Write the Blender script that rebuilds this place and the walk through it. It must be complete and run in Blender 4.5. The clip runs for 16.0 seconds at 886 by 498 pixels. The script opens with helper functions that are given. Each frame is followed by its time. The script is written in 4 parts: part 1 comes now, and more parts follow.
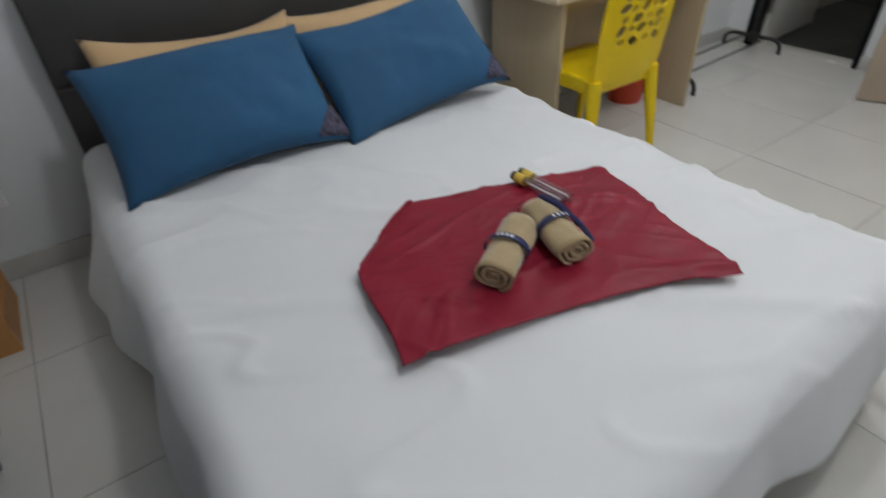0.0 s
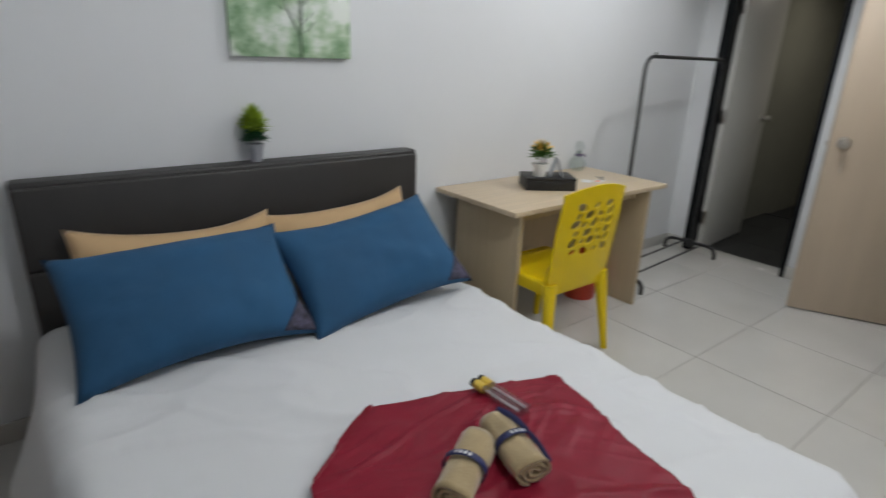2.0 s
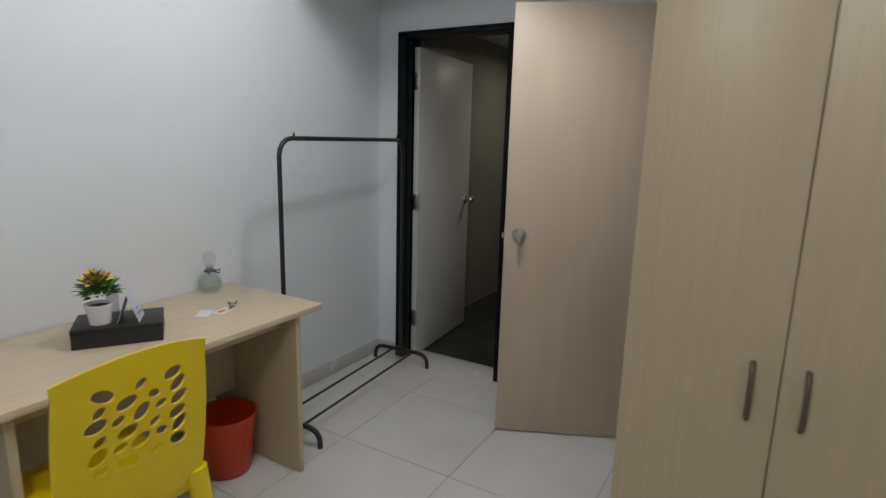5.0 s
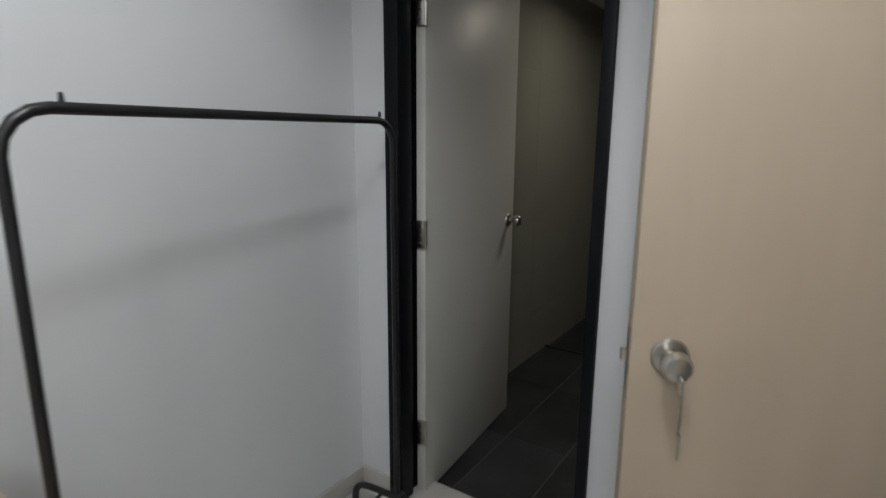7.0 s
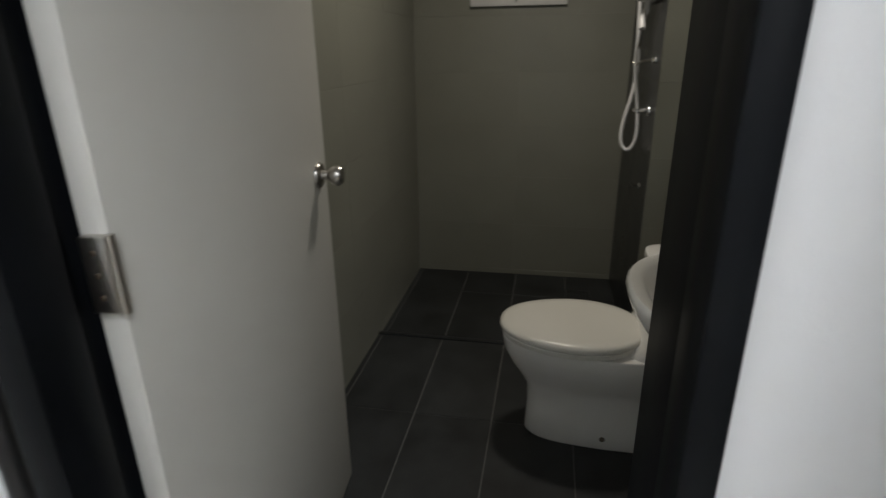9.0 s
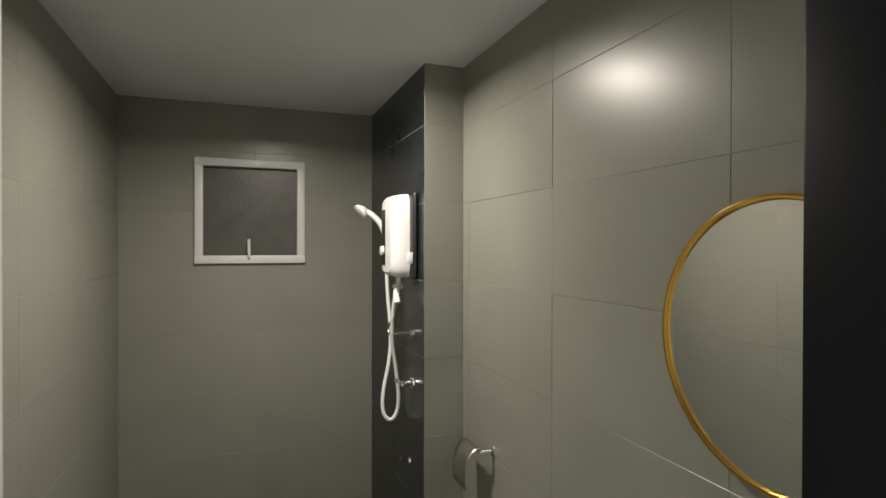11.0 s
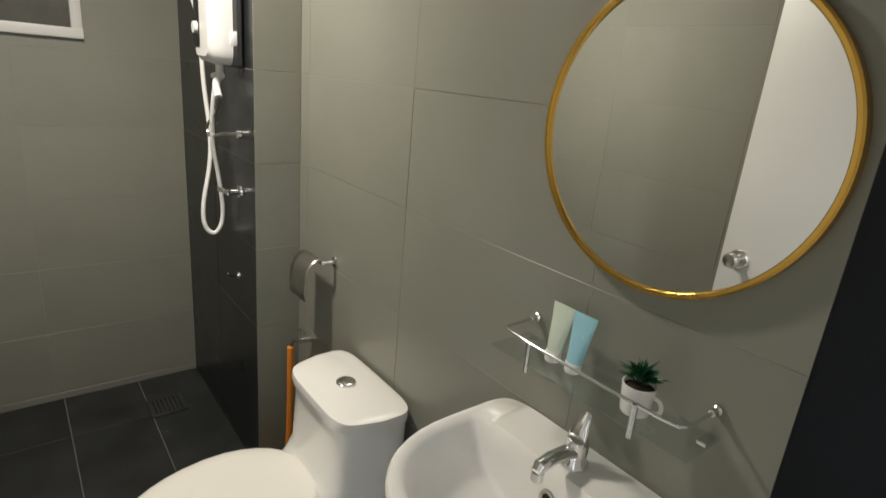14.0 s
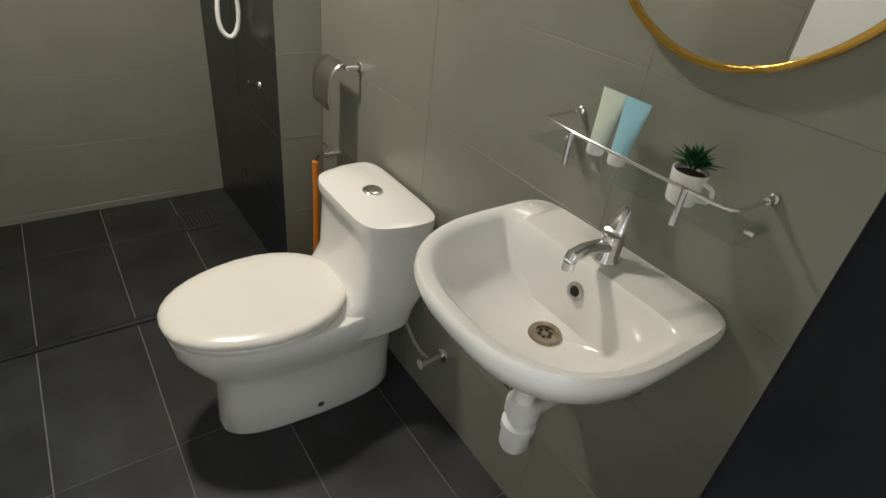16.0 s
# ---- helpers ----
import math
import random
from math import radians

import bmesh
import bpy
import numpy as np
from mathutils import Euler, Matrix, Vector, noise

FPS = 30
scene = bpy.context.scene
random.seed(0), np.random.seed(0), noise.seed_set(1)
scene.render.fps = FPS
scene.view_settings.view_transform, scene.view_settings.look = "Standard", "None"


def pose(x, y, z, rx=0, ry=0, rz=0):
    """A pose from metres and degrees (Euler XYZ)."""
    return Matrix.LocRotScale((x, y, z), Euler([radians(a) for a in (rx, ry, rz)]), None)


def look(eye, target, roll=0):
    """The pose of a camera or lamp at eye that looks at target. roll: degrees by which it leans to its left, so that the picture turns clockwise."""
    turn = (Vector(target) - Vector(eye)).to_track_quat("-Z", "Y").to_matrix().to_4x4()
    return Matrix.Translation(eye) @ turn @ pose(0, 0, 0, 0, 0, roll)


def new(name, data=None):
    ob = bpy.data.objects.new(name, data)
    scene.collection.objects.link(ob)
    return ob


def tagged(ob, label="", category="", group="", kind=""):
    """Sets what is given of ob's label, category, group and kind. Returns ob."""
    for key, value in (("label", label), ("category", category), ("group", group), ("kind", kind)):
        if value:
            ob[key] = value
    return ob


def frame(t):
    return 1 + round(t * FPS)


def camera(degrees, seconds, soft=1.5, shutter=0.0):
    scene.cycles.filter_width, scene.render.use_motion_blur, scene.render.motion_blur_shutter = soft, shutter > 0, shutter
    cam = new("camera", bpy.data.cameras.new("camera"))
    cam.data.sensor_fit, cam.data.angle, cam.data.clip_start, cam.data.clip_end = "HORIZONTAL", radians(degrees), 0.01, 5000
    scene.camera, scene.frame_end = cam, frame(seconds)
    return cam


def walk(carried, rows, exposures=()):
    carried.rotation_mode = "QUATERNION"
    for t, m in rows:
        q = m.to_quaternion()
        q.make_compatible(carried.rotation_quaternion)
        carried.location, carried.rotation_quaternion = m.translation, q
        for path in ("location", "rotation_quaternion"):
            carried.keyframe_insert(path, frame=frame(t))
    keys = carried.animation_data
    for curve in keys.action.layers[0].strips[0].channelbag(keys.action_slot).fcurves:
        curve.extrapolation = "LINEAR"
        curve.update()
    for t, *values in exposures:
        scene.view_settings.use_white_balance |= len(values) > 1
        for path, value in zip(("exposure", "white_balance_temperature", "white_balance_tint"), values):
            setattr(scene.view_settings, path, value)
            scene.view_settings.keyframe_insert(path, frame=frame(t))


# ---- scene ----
cam = camera(77.6, 16.0, 1.4, 0.4)

PATH = [
    (0, (0.041, -2.323, 1.298), (0.931, -0.987, 0.106), -2.7),
    (0.5, (-0.026, -2.279, 1.346), (0.704, -0.719, 0.330), -1.1),
    (1, (-0.060, -2.270, 1.382), (0.566, -0.565, 0.546), 0.0),
    (1.5, (-0.035, -2.287, 1.402), (0.789, -0.612, 0.681), 1.8),
    (2, (0.039, -2.323, 1.423), (1.207, -0.840, 0.761), 2.0),
    (2.5, (0.122, -2.370, 1.435), (1.625, -1.202, 0.823), 2.0),
    (3, (0.200, -2.403, 1.486), (1.860, -1.424, 0.952), 1.8),
    (3.5, (0.424, -2.403, 1.499), (2.153, -1.496, 1.067), 1.1),
    (4, (0.703, -2.430, 1.500), (2.410, -1.474, 1.085), 1.0),
    (4.2, (0.820, -2.411, 1.495), (2.532, -1.461, 1.086), 0.8),
    (6.3, (2.226, -1.722, 1.431), (3.843, -0.620, 1.028), 1.9),
    (6.5, (2.385, -1.620, 1.419), (4.010, -0.536, 0.990), 0.7),
    (7, (2.745, -1.409, 1.423), (4.369, -0.317, 1.011), 0.4),
    (7.5, (3.050, -1.195, 1.391), (4.769, -0.261, 0.968), 1.0),
    (8, (3.312, -0.990, 1.397), (5.118, -0.288, 0.892), 0.1),
    (8.5, (3.602, -0.874, 1.371), (5.413, -0.245, 0.798), -0.7),
    (9, (3.811, -0.765, 1.318), (5.655, -0.409, 0.631), -0.7),
    (9.5, (3.962, -0.587, 1.402), (5.873, -0.718, 0.829), 0.6),
    (9.6, (3.990, -0.568, 1.419), (5.914, -0.767, 0.909), 0.6),
    (10, (4.075, -0.517, 1.514), (6.017, -0.919, 1.247), 1.3),
    (12.3, (4.238, -0.535, 1.639), (6.006, -1.461, 1.530), 1.4),
    (12.5, (4.257, -0.525, 1.631), (5.995, -1.498, 1.452), 1.9),
    (13, (4.324, -0.535, 1.592), (5.955, -1.642, 1.245), 3.2),
    (13.5, (4.359, -0.537, 1.549), (5.887, -1.737, 1.072), 4.7),
    (14, (4.368, -0.539, 1.517), (5.849, -1.741, 0.917), 5.3),
    (14.5, (4.371, -0.529, 1.486), (5.826, -1.702, 0.773), 6.1),
    (15, (4.378, -0.531, 1.446), (5.796, -1.651, 0.591), 6.5),
    (15.5, (4.381, -0.536, 1.415), (5.743, -1.605, 0.414), 7.0),
    (16, (4.380, -0.540, 1.388), (5.694, -1.580, 0.297), 7.2),
]
EXPOSURES = [(0, 0.25), (1, 0.4), (2.5, 0.05), (4, -0.08), (6.5, 0.05), (7.5, 0.35), (8, 0.7), (9, 0.9), (9.5, 1.0), (10, 1.5), (10.2, 1.7), (12.3, 2.35), (16, 2.4)]
walk(cam, [(t, look(e, g, r)) for t, e, g, r in PATH], EXPOSURES)

# ---- light ----
world = bpy.data.worlds.new("world")
scene.world = world
world.use_nodes = True
world.node_tree.nodes["Background"].inputs[0].default_value = (0.5, 0.55, 0.6, 1)
world.node_tree.nodes["Background"].inputs[1].default_value = 0.05


def bulb(name, at, radius, watts, colour):
    data = bpy.data.lights.new(name, "POINT")
    data.shadow_soft_size, data.energy, data.color = radius, watts, colour
    ob = new(name, data)
    ob.location = at
    return ob


bulb("room_lamp", (2.90, -1.30, 2.66), 0.12, 32, (0.97, 0.99, 1.0))
bulb("room_lamp_west", (1.10, -2.00, 2.66), 0.13, 28, (0.97, 0.99, 1.0))
data = bpy.data.lights.new("bath_lamp", "AREA")
data.shape, data.size, data.energy, data.color = "DISK", 0.17, 4.5, (1.0, 0.915, 0.79)
data.spread = radians(165)
new("bath_lamp", data).location = (5.98, -0.70, 2.30)


# ---- materials ----
def material(name, colour, rough=0.5, metal=0.0, vary=0.06, scale=6.0, stretch=(1, 1, 1), bump=0.1, bump_scale=60.0,
             sheen=0.0, coat=0.0, transmission=0.0, random_tone=0.0, bump_stretch=None, spec=0.5, rough_vary=0.08):
    m = bpy.data.materials.new(name)
    m.use_nodes = True
    nt = m.node_tree
    b = nt.nodes["Principled BSDF"]
    b.inputs["Metallic"].default_value = metal
    b.inputs["Sheen Weight"].default_value = sheen
    b.inputs["Coat Weight"].default_value = coat
    b.inputs["Transmission Weight"].default_value = transmission
    b.inputs["Specular IOR Level"].default_value = spec
    tc = nt.nodes.new("ShaderNodeTexCoord")
    mp = nt.nodes.new("ShaderNodeMapping")
    mp.inputs["Scale"].default_value = stretch
    nt.links.new(tc.outputs["Object"], mp.inputs["Vector"])
    big = nt.nodes.new("ShaderNodeTexNoise")
    big.inputs["Scale"].default_value, big.inputs["Detail"].default_value = scale, 5
    nt.links.new(mp.outputs[0], big.inputs["Vector"])
    ramp = nt.nodes.new("ShaderNodeMapRange")
    ramp.inputs[1].default_value, ramp.inputs[2].default_value = 0.3, 0.7
    ramp.inputs[3].default_value, ramp.inputs[4].default_value = 1 - vary, 1 + vary
    nt.links.new(big.outputs["Fac"], ramp.inputs[0])
    tone = ramp.outputs[0]
    if random_tone:
        info = nt.nodes.new("ShaderNodeObjectInfo")
        far = nt.nodes.new("ShaderNodeMath")
        far.operation = "MULTIPLY"
        far.inputs[1].default_value = 40.0
        nt.links.new(info.outputs["Random"], far.inputs[0])
        nt.links.new(far.outputs[0], mp.inputs["Location"])
        r2 = nt.nodes.new("ShaderNodeMapRange")
        r2.inputs[3].default_value, r2.inputs[4].default_value = 1 - random_tone, 1 + random_tone
        nt.links.new(info.outputs["Random"], r2.inputs[0])
        mul = nt.nodes.new("ShaderNodeMath")
        mul.operation = "MULTIPLY"
        nt.links.new(tone, mul.inputs[0])
        nt.links.new(r2.outputs[0], mul.inputs[1])
        tone = mul.outputs[0]
    vm = nt.nodes.new("ShaderNodeVectorMath")
    vm.operation = "SCALE"
    vm.inputs[0].default_value = colour
    nt.links.new(tone, vm.inputs["Scale"])
    nt.links.new(vm.outputs[0], b.inputs["Base Color"])
    rr = nt.nodes.new("ShaderNodeMapRange")
    rr.inputs[3].default_value, rr.inputs[4].default_value = max(0.02, rough - rough_vary), min(1, rough + rough_vary)
    nt.links.new(big.outputs["Fac"], rr.inputs[0])
    nt.links.new(rr.outputs[0], b.inputs["Roughness"])
    if bump:
        mp2 = nt.nodes.new("ShaderNodeMapping")
        mp2.inputs["Scale"].default_value = bump_stretch or stretch
        nt.links.new(tc.outputs["Object"], mp2.inputs["Vector"])
        fine = nt.nodes.new("ShaderNodeTexNoise")
        fine.inputs["Scale"].default_value, fine.inputs["Detail"].default_value = bump_scale, 4
        nt.links.new(mp2.outputs[0], fine.inputs["Vector"])
        bp = nt.nodes.new("ShaderNodeBump")
        bp.inputs["Strength"].default_value, bp.inputs["Distance"].default_value = bump, 0.004
        nt.links.new(fine.outputs["Fac"], bp.inputs["Height"])
        nt.links.new(bp.outputs[0], b.inputs["Normal"])
    return m


WALL = material("wall_paint", (0.74, 0.755, 0.77), 0.62, vary=0.02, scale=1.5, bump=0.08, bump_scale=140)
CEIL = material("ceiling_paint", (0.72, 0.73, 0.74), 0.7, vary=0.02, bump=0.05, bump_scale=120)
FLOOR = material("porcelain_tile", (0.60, 0.59, 0.56), 0.12, vary=0.04, scale=3, bump=0.012, bump_scale=9, random_tone=0.02, rough_vary=0.05)
GROUT = material("grout", (0.30, 0.29, 0.27), 0.9, bump=0.2)
GROUT_PALE = material("pale_grout", (0.15, 0.15, 0.145), 0.9, bump=0.2)
GROUT_BATH = material("grey_grout", (0.30, 0.29, 0.255), 0.9, bump=0.2)
SKIRT = material("skirting_tile", (0.56, 0.55, 0.52), 0.25, vary=0.04)
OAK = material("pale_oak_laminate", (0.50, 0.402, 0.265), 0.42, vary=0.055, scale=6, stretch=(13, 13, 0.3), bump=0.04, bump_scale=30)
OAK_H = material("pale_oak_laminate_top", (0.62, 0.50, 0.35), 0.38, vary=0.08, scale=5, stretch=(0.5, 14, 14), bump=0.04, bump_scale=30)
LEAF = material("door_laminate", (0.53, 0.43, 0.325), 0.42, vary=0.05, scale=2, stretch=(5, 5, 0.6), bump=0.03, bump_scale=50)
PVC = material("white_door_paint", (0.66, 0.66, 0.63), 0.42, vary=0.03, scale=2, bump=0.03)
FRAME = material("charcoal_frame", (0.005, 0.006, 0.0078), 0.45, vary=0.2, bump=0.04, spec=0.16)
BLACK = material("black_steel", (0.012, 0.012, 0.013), 0.35, vary=0.1, bump=0.03)
BLACKP = material("black_plastic", (0.014, 0.014, 0.015), 0.45, vary=0.1, bump=0.05)
CHROME = material("chrome", (0.78, 0.78, 0.78), 0.12, 1.0, vary=0.02, bump=0, rough_vary=0.04)
STEEL = material("brushed_steel", (0.58, 0.56, 0.53), 0.3, 1.0, vary=0.06, bump=0.02)
DRAIN = material("stained_steel", (0.30, 0.26, 0.20), 0.35, 1.0, vary=0.3, scale=60, bump=0.03)
BRONZE = material("dark_bronze", (0.16, 0.13, 0.10), 0.4, 0.8, vary=0.1, bump=0.02)
SHEET = material("white_cotton", (0.70, 0.71, 0.72), 0.85, vary=0.02, scale=3, bump=0.45, bump_scale=7, bump_stretch=(0.8, 2.2, 1), sheen=0.15)
LEATHER = material("charcoal_leatherette", (0.040, 0.038, 0.037), 0.5, vary=0.08, bump=0.12, bump_scale=220)
BLUE = material("blue_pillow_cotton", (0.017, 0.088, 0.19), 0.85, vary=0.10, scale=5, bump=0.35, bump_scale=16, sheen=0.04)
TAN = material("tan_pillow_cotton", (0.60, 0.40, 0.21), 0.85, vary=0.05, scale=4, bump=0.25, bump_scale=24, sheen=0.15)
PATTERN = material("dark_patterned_cloth", (0.06, 0.055, 0.09), 0.8, vary=0.9, scale=50, bump=0.1)
RED = material("crimson_satin", (0.23, 0.004, 0.021), 0.5, vary=0.08, scale=5, bump=0.35, bump_scale=13, sheen=0.03, spec=0.3)
TOWEL = material("khaki_towel", (0.40, 0.30, 0.16), 0.95, vary=0.1, scale=20, bump=0.6, bump_scale=180, sheen=0.4)
NAVY = material("navy_ribbon", (0.015, 0.02, 0.09), 0.5, vary=0.1)
ORANGEWOOD = material("orange_beech_laminate", (0.50, 0.235, 0.07), 0.45, vary=0.08, scale=4, stretch=(10, 10, 0.7), bump=0.03, bump_scale=30)
CURTAIN = material("grey_curtain_cloth", (0.105, 0.115, 0.13), 0.8, vary=0.1, scale=8, bump=0.25, bump_scale=120, sheen=0.1)
YELLOW = material("yellow_plastic", (0.78, 0.56, 0.002), 0.32, vary=0.03, bump=0.02, bump_scale=90)
REDP = material("red_plastic", (0.55, 0.045, 0.012), 0.35, vary=0.04, bump=0.02)
POT_BLUE = material("blue_grey_ceramic", (0.17, 0.27, 0.42), 0.4, vary=0.15, scale=25, bump=0.08)
POT_GREY = material("grey_ceramic", (0.33, 0.34, 0.37), 0.5, vary=0.08, scale=30, bump=0.1)
POT_WHITE = material("white_ceramic", (0.78, 0.78, 0.76), 0.25, vary=0.02, bump=0)
SOIL = material("soil", (0.03, 0.022, 0.015), 0.95, vary=0.4, scale=60, bump=0.6)
GREEN = material("green_leaf", (0.055, 0.16, 0.022), 0.5, vary=0.3, scale=30, bump=0.05)
GREEN_Y = material("yellow_green_leaf", (0.30, 0.42, 0.03), 0.5, vary=0.35, scale=30, bump=0.05)
GREEN_D = material("dark_green_leaf", (0.012, 0.085, 0.03), 0.45, vary=0.3, scale=30, bump=0.05)
PETAL = material("yellow_petal", (0.80, 0.50, 0.10), 0.6, vary=0.2, scale=40)
STEM = material("stem", (0.10, 0.13, 0.03), 0.6, vary=0.2)
CARD = material("pale_card", (0.60, 0.64, 0.70), 0.6, vary=0.04)
PAPER = material("white_card", (0.75, 0.75, 0.75), 0.5, vary=0.03)
ORANGE = material("orange_print", (0.85, 0.22, 0.03), 0.5, vary=0.05)
TILE = material("grey_wall_tile", (0.238, 0.240, 0.202), 0.32, vary=0.05, scale=3, bump=0.02, bump_scale=12, random_tone=0.015, rough_vary=0.02)
TILE_D = material("charcoal_tile", (0.018, 0.020, 0.022), 0.3, vary=0.25, scale=6, bump=0.05, bump_scale=40, random_tone=0.1)
TILE_F = material("charcoal_floor_tile", (0.025, 0.027, 0.028), 0.42, vary=0.35, scale=5, bump=0.08, bump_scale=50, random_tone=0.12, spec=0.32)
PORCELAIN = material("white_porcelain", (0.80, 0.79, 0.76), 0.1, vary=0.01, bump=0, coat=0.4, rough_vary=0.02)
SEATP = material("white_seat_plastic", (0.78, 0.765, 0.71), 0.24, vary=0.01, bump=0, rough_vary=0.015)
WHITEP = material("white_plastic", (0.80, 0.80, 0.80), 0.3, vary=0.02, bump=0)
ALU = material("white_aluminium", (0.66, 0.66, 0.65), 0.4, vary=0.03, bump=0.02)
DARKGLASS = material("obscured_dark_glass", (0.07, 0.068, 0.058), 0.35, vary=0.12, scale=12, bump=0.2, bump_scale=80)
GOLD = material("brushed_gold", (0.72, 0.43, 0.09), 0.25, 1.0, vary=0.05, bump=0.02)
MIRROR = material("mirror_silver", (0.86, 0.87, 0.86), 0.0, 1.0, vary=0.0, bump=0, rough_vary=0.0)
HOSE_O = material("orange_hose", (0.75, 0.24, 0.03), 0.4, vary=0.08, bump=0.05)
TUBE_G = material("pale_green_tube", (0.58, 0.66, 0.55), 0.3, vary=0.05, bump=0)
TUBE_B = material("pale_blue_tube", (0.30, 0.56, 0.66), 0.3, vary=0.1, bump=0)
DARKHOLE = material("dark_hole", (0.006, 0.006, 0.006), 0.7, vary=0.1, bump=0)


def glass(name, colour, gloss=0.10):
    """Thin clear sheet: passes light straight on, with a weak mirror gloss."""
    m = bpy.data.materials.new(name)
    m.use_nodes = True
    nt = m.node_tree
    nt.nodes.remove(nt.nodes["Principled BSDF"])
    a, g, mix = nt.nodes.new("ShaderNodeBsdfTransparent"), nt.nodes.new("ShaderNodeBsdfGlossy"), nt.nodes.new("ShaderNodeMixShader")
    a.inputs[0].default_value = (*colour, 1)
    g.inputs["Roughness"].default_value = 0.03
    mix.inputs[0].default_value = gloss
    nt.links.new(a.outputs[0], mix.inputs[1])
    nt.links.new(g.outputs[0], mix.inputs[2])
    nt.links.new(mix.outputs[0], nt.nodes["Material Output"].inputs["Surface"])
    return m


GLASS = glass("clear_glass", (0.92, 0.945, 0.94), 0.07)
CLEARP = glass("clear_plastic", (0.86, 0.84, 0.86), 0.14)


def picture_material():
    """Misty green wood with one dark tree, a print."""
    m = bpy.data.materials.new("misty_tree_print")
    m.use_nodes = True
    nt = m.node_tree
    b = nt.nodes["Principled BSDF"]
    b.inputs["Roughness"].default_value = 0.6
    tc = nt.nodes.new("ShaderNodeTexCoord")
    n = nt.nodes.new("ShaderNodeTexNoise")
    n.inputs["Scale"].default_value, n.inputs["Detail"].default_value, n.inputs["Roughness"].default_value = 7, 6, 0.62
    nt.links.new(tc.outputs["Object"], n.inputs["Vector"])
    r = nt.nodes.new("ShaderNodeValToRGB")
    r.color_ramp.elements[0].position, r.color_ramp.elements[0].color = 0.36, (0.16, 0.30, 0.15, 1)
    r.color_ramp.elements[1].position, r.color_ramp.elements[1].color = 0.60, (0.80, 0.85, 0.79, 1)
    mid = r.color_ramp.elements.new(0.48)
    mid.color = (0.42, 0.58, 0.38, 1)
    nt.links.new(n.outputs["Fac"], r.inputs[0])
    nt.links.new(r.outputs[0], b.inputs["Base Color"])
    return m


PRINT = picture_material()
TRUNK_INK = material("dark_green_ink", (0.05, 0.09, 0.05), 0.6, vary=0.3, scale=30, bump=0)


# ---- building helpers ----
def finish(name, bm, mat, smooth=True, angle=40):
    me = bpy.data.meshes.new(name)
    bmesh.ops.recalc_face_normals(bm, faces=bm.faces[:])
    bm.to_mesh(me)
    bm.free()
    if mat:
        me.materials.append(mat)
    if smooth:
        me.polygons.foreach_set("use_smooth", [True] * len(me.polygons))
        me.set_sharp_from_angle(angle=radians(angle))
    return new(name, me)


def part(name, bm, mat, parent, label="", smooth=True, angle=40):
    ob = finish(name, bm, mat, smooth, angle)
    ob.parent = parent
    return tagged(ob, label)


def thing(name, label, category, at=(0, 0, 0), rz=0, group="", kind=""):
    ob = new(name)
    ob.empty_display_size = 0.05
    ob.matrix_world = pose(*at, 0, 0, rz)
    return tagged(ob, label, category, group, kind)


def box(lo, hi, bevel=0.0, segments=2, bm=None):
    bm2 = bmesh.new()
    bmesh.ops.create_cube(bm2, size=1)
    for v in bm2.verts:
        v.co = [lo[i] + (v.co[i] + 0.5) * (hi[i] - lo[i]) for i in range(3)]
    if bevel:
        bmesh.ops.bevel(bm2, geom=bm2.edges[:], offset=bevel, segments=segments, affect="EDGES", profile=0.5)
    return join(bm, bm2)


def join(bm, other):
    if bm is None:
        return other
    me = bpy.data.meshes.new("tmp")
    other.to_mesh(me)
    other.free()
    bm.from_mesh(me)
    bpy.data.meshes.remove(me)
    return bm


def moved(bm, m):
    bmesh.ops.transform(bm, matrix=m, verts=bm.verts[:])
    return bm


def lathe(profile, n=32, bm=None, at=(0, 0, 0), cap=True):
    """A turned shape about z from (radius, height) pairs."""
    b = bmesh.new()
    rings = []
    for r, z in profile:
        if r < 1e-5:
            rings.append([b.verts.new((at[0], at[1], at[2] + z))])
        else:
            rings.append([b.verts.new((at[0] + r * math.cos(2 * math.pi * i / n), at[1] + r * math.sin(2 * math.pi * i / n), at[2] + z)) for i in range(n)])
    for p, q in zip(rings, rings[1:]):
        for i in range(n):
            c = [p[i % len(p)], p[(i + 1) % len(p)], q[(i + 1) % len(q)], q[i % len(q)]]
            c = list(dict.fromkeys(c))
            if len(c) > 2:
                b.faces.new(c)
    if cap:
        for ring in (rings[0], rings[-1]):
            if len(ring) > 2:
                b.faces.new(ring)
    return join(bm, b)


def tube(points, r, n=10, bm=None, smooth=0, flat=1.0):
    """A round bar through points; smooth: rounds of corner cutting; flat squeezes its section."""
    pts = [Vector(p) for p in points]
    for _ in range(smooth):
        out = [pts[0]]
        for a, c in zip(pts, pts[1:]):
            out += [a.lerp(c, 0.25), a.lerp(c, 0.75)]
        pts = out + [pts[-1]]
    b = bmesh.new()
    rings, side = [], None
    for i, p in enumerate(pts):
        d = (pts[min(i + 1, len(pts) - 1)] - pts[max(i - 1, 0)]).normalized()
        if side is None:
            side = d.orthogonal().normalized()
        side = (side - d * side.dot(d)).normalized()
        up = d.cross(side)
        rings.append([b.verts.new(p + r * (math.cos(2 * math.pi * k / n) * side + flat * math.sin(2 * math.pi * k / n) * up)) for k in range(n)])
    for p, q in zip(rings, rings[1:]):
        for k in range(n):
            b.faces.new((p[k], p[(k + 1) % n], q[(k + 1) % n], q[k]))
    b.faces.new(rings[0])
    b.faces.new(rings[-1])
    return join(bm, b)


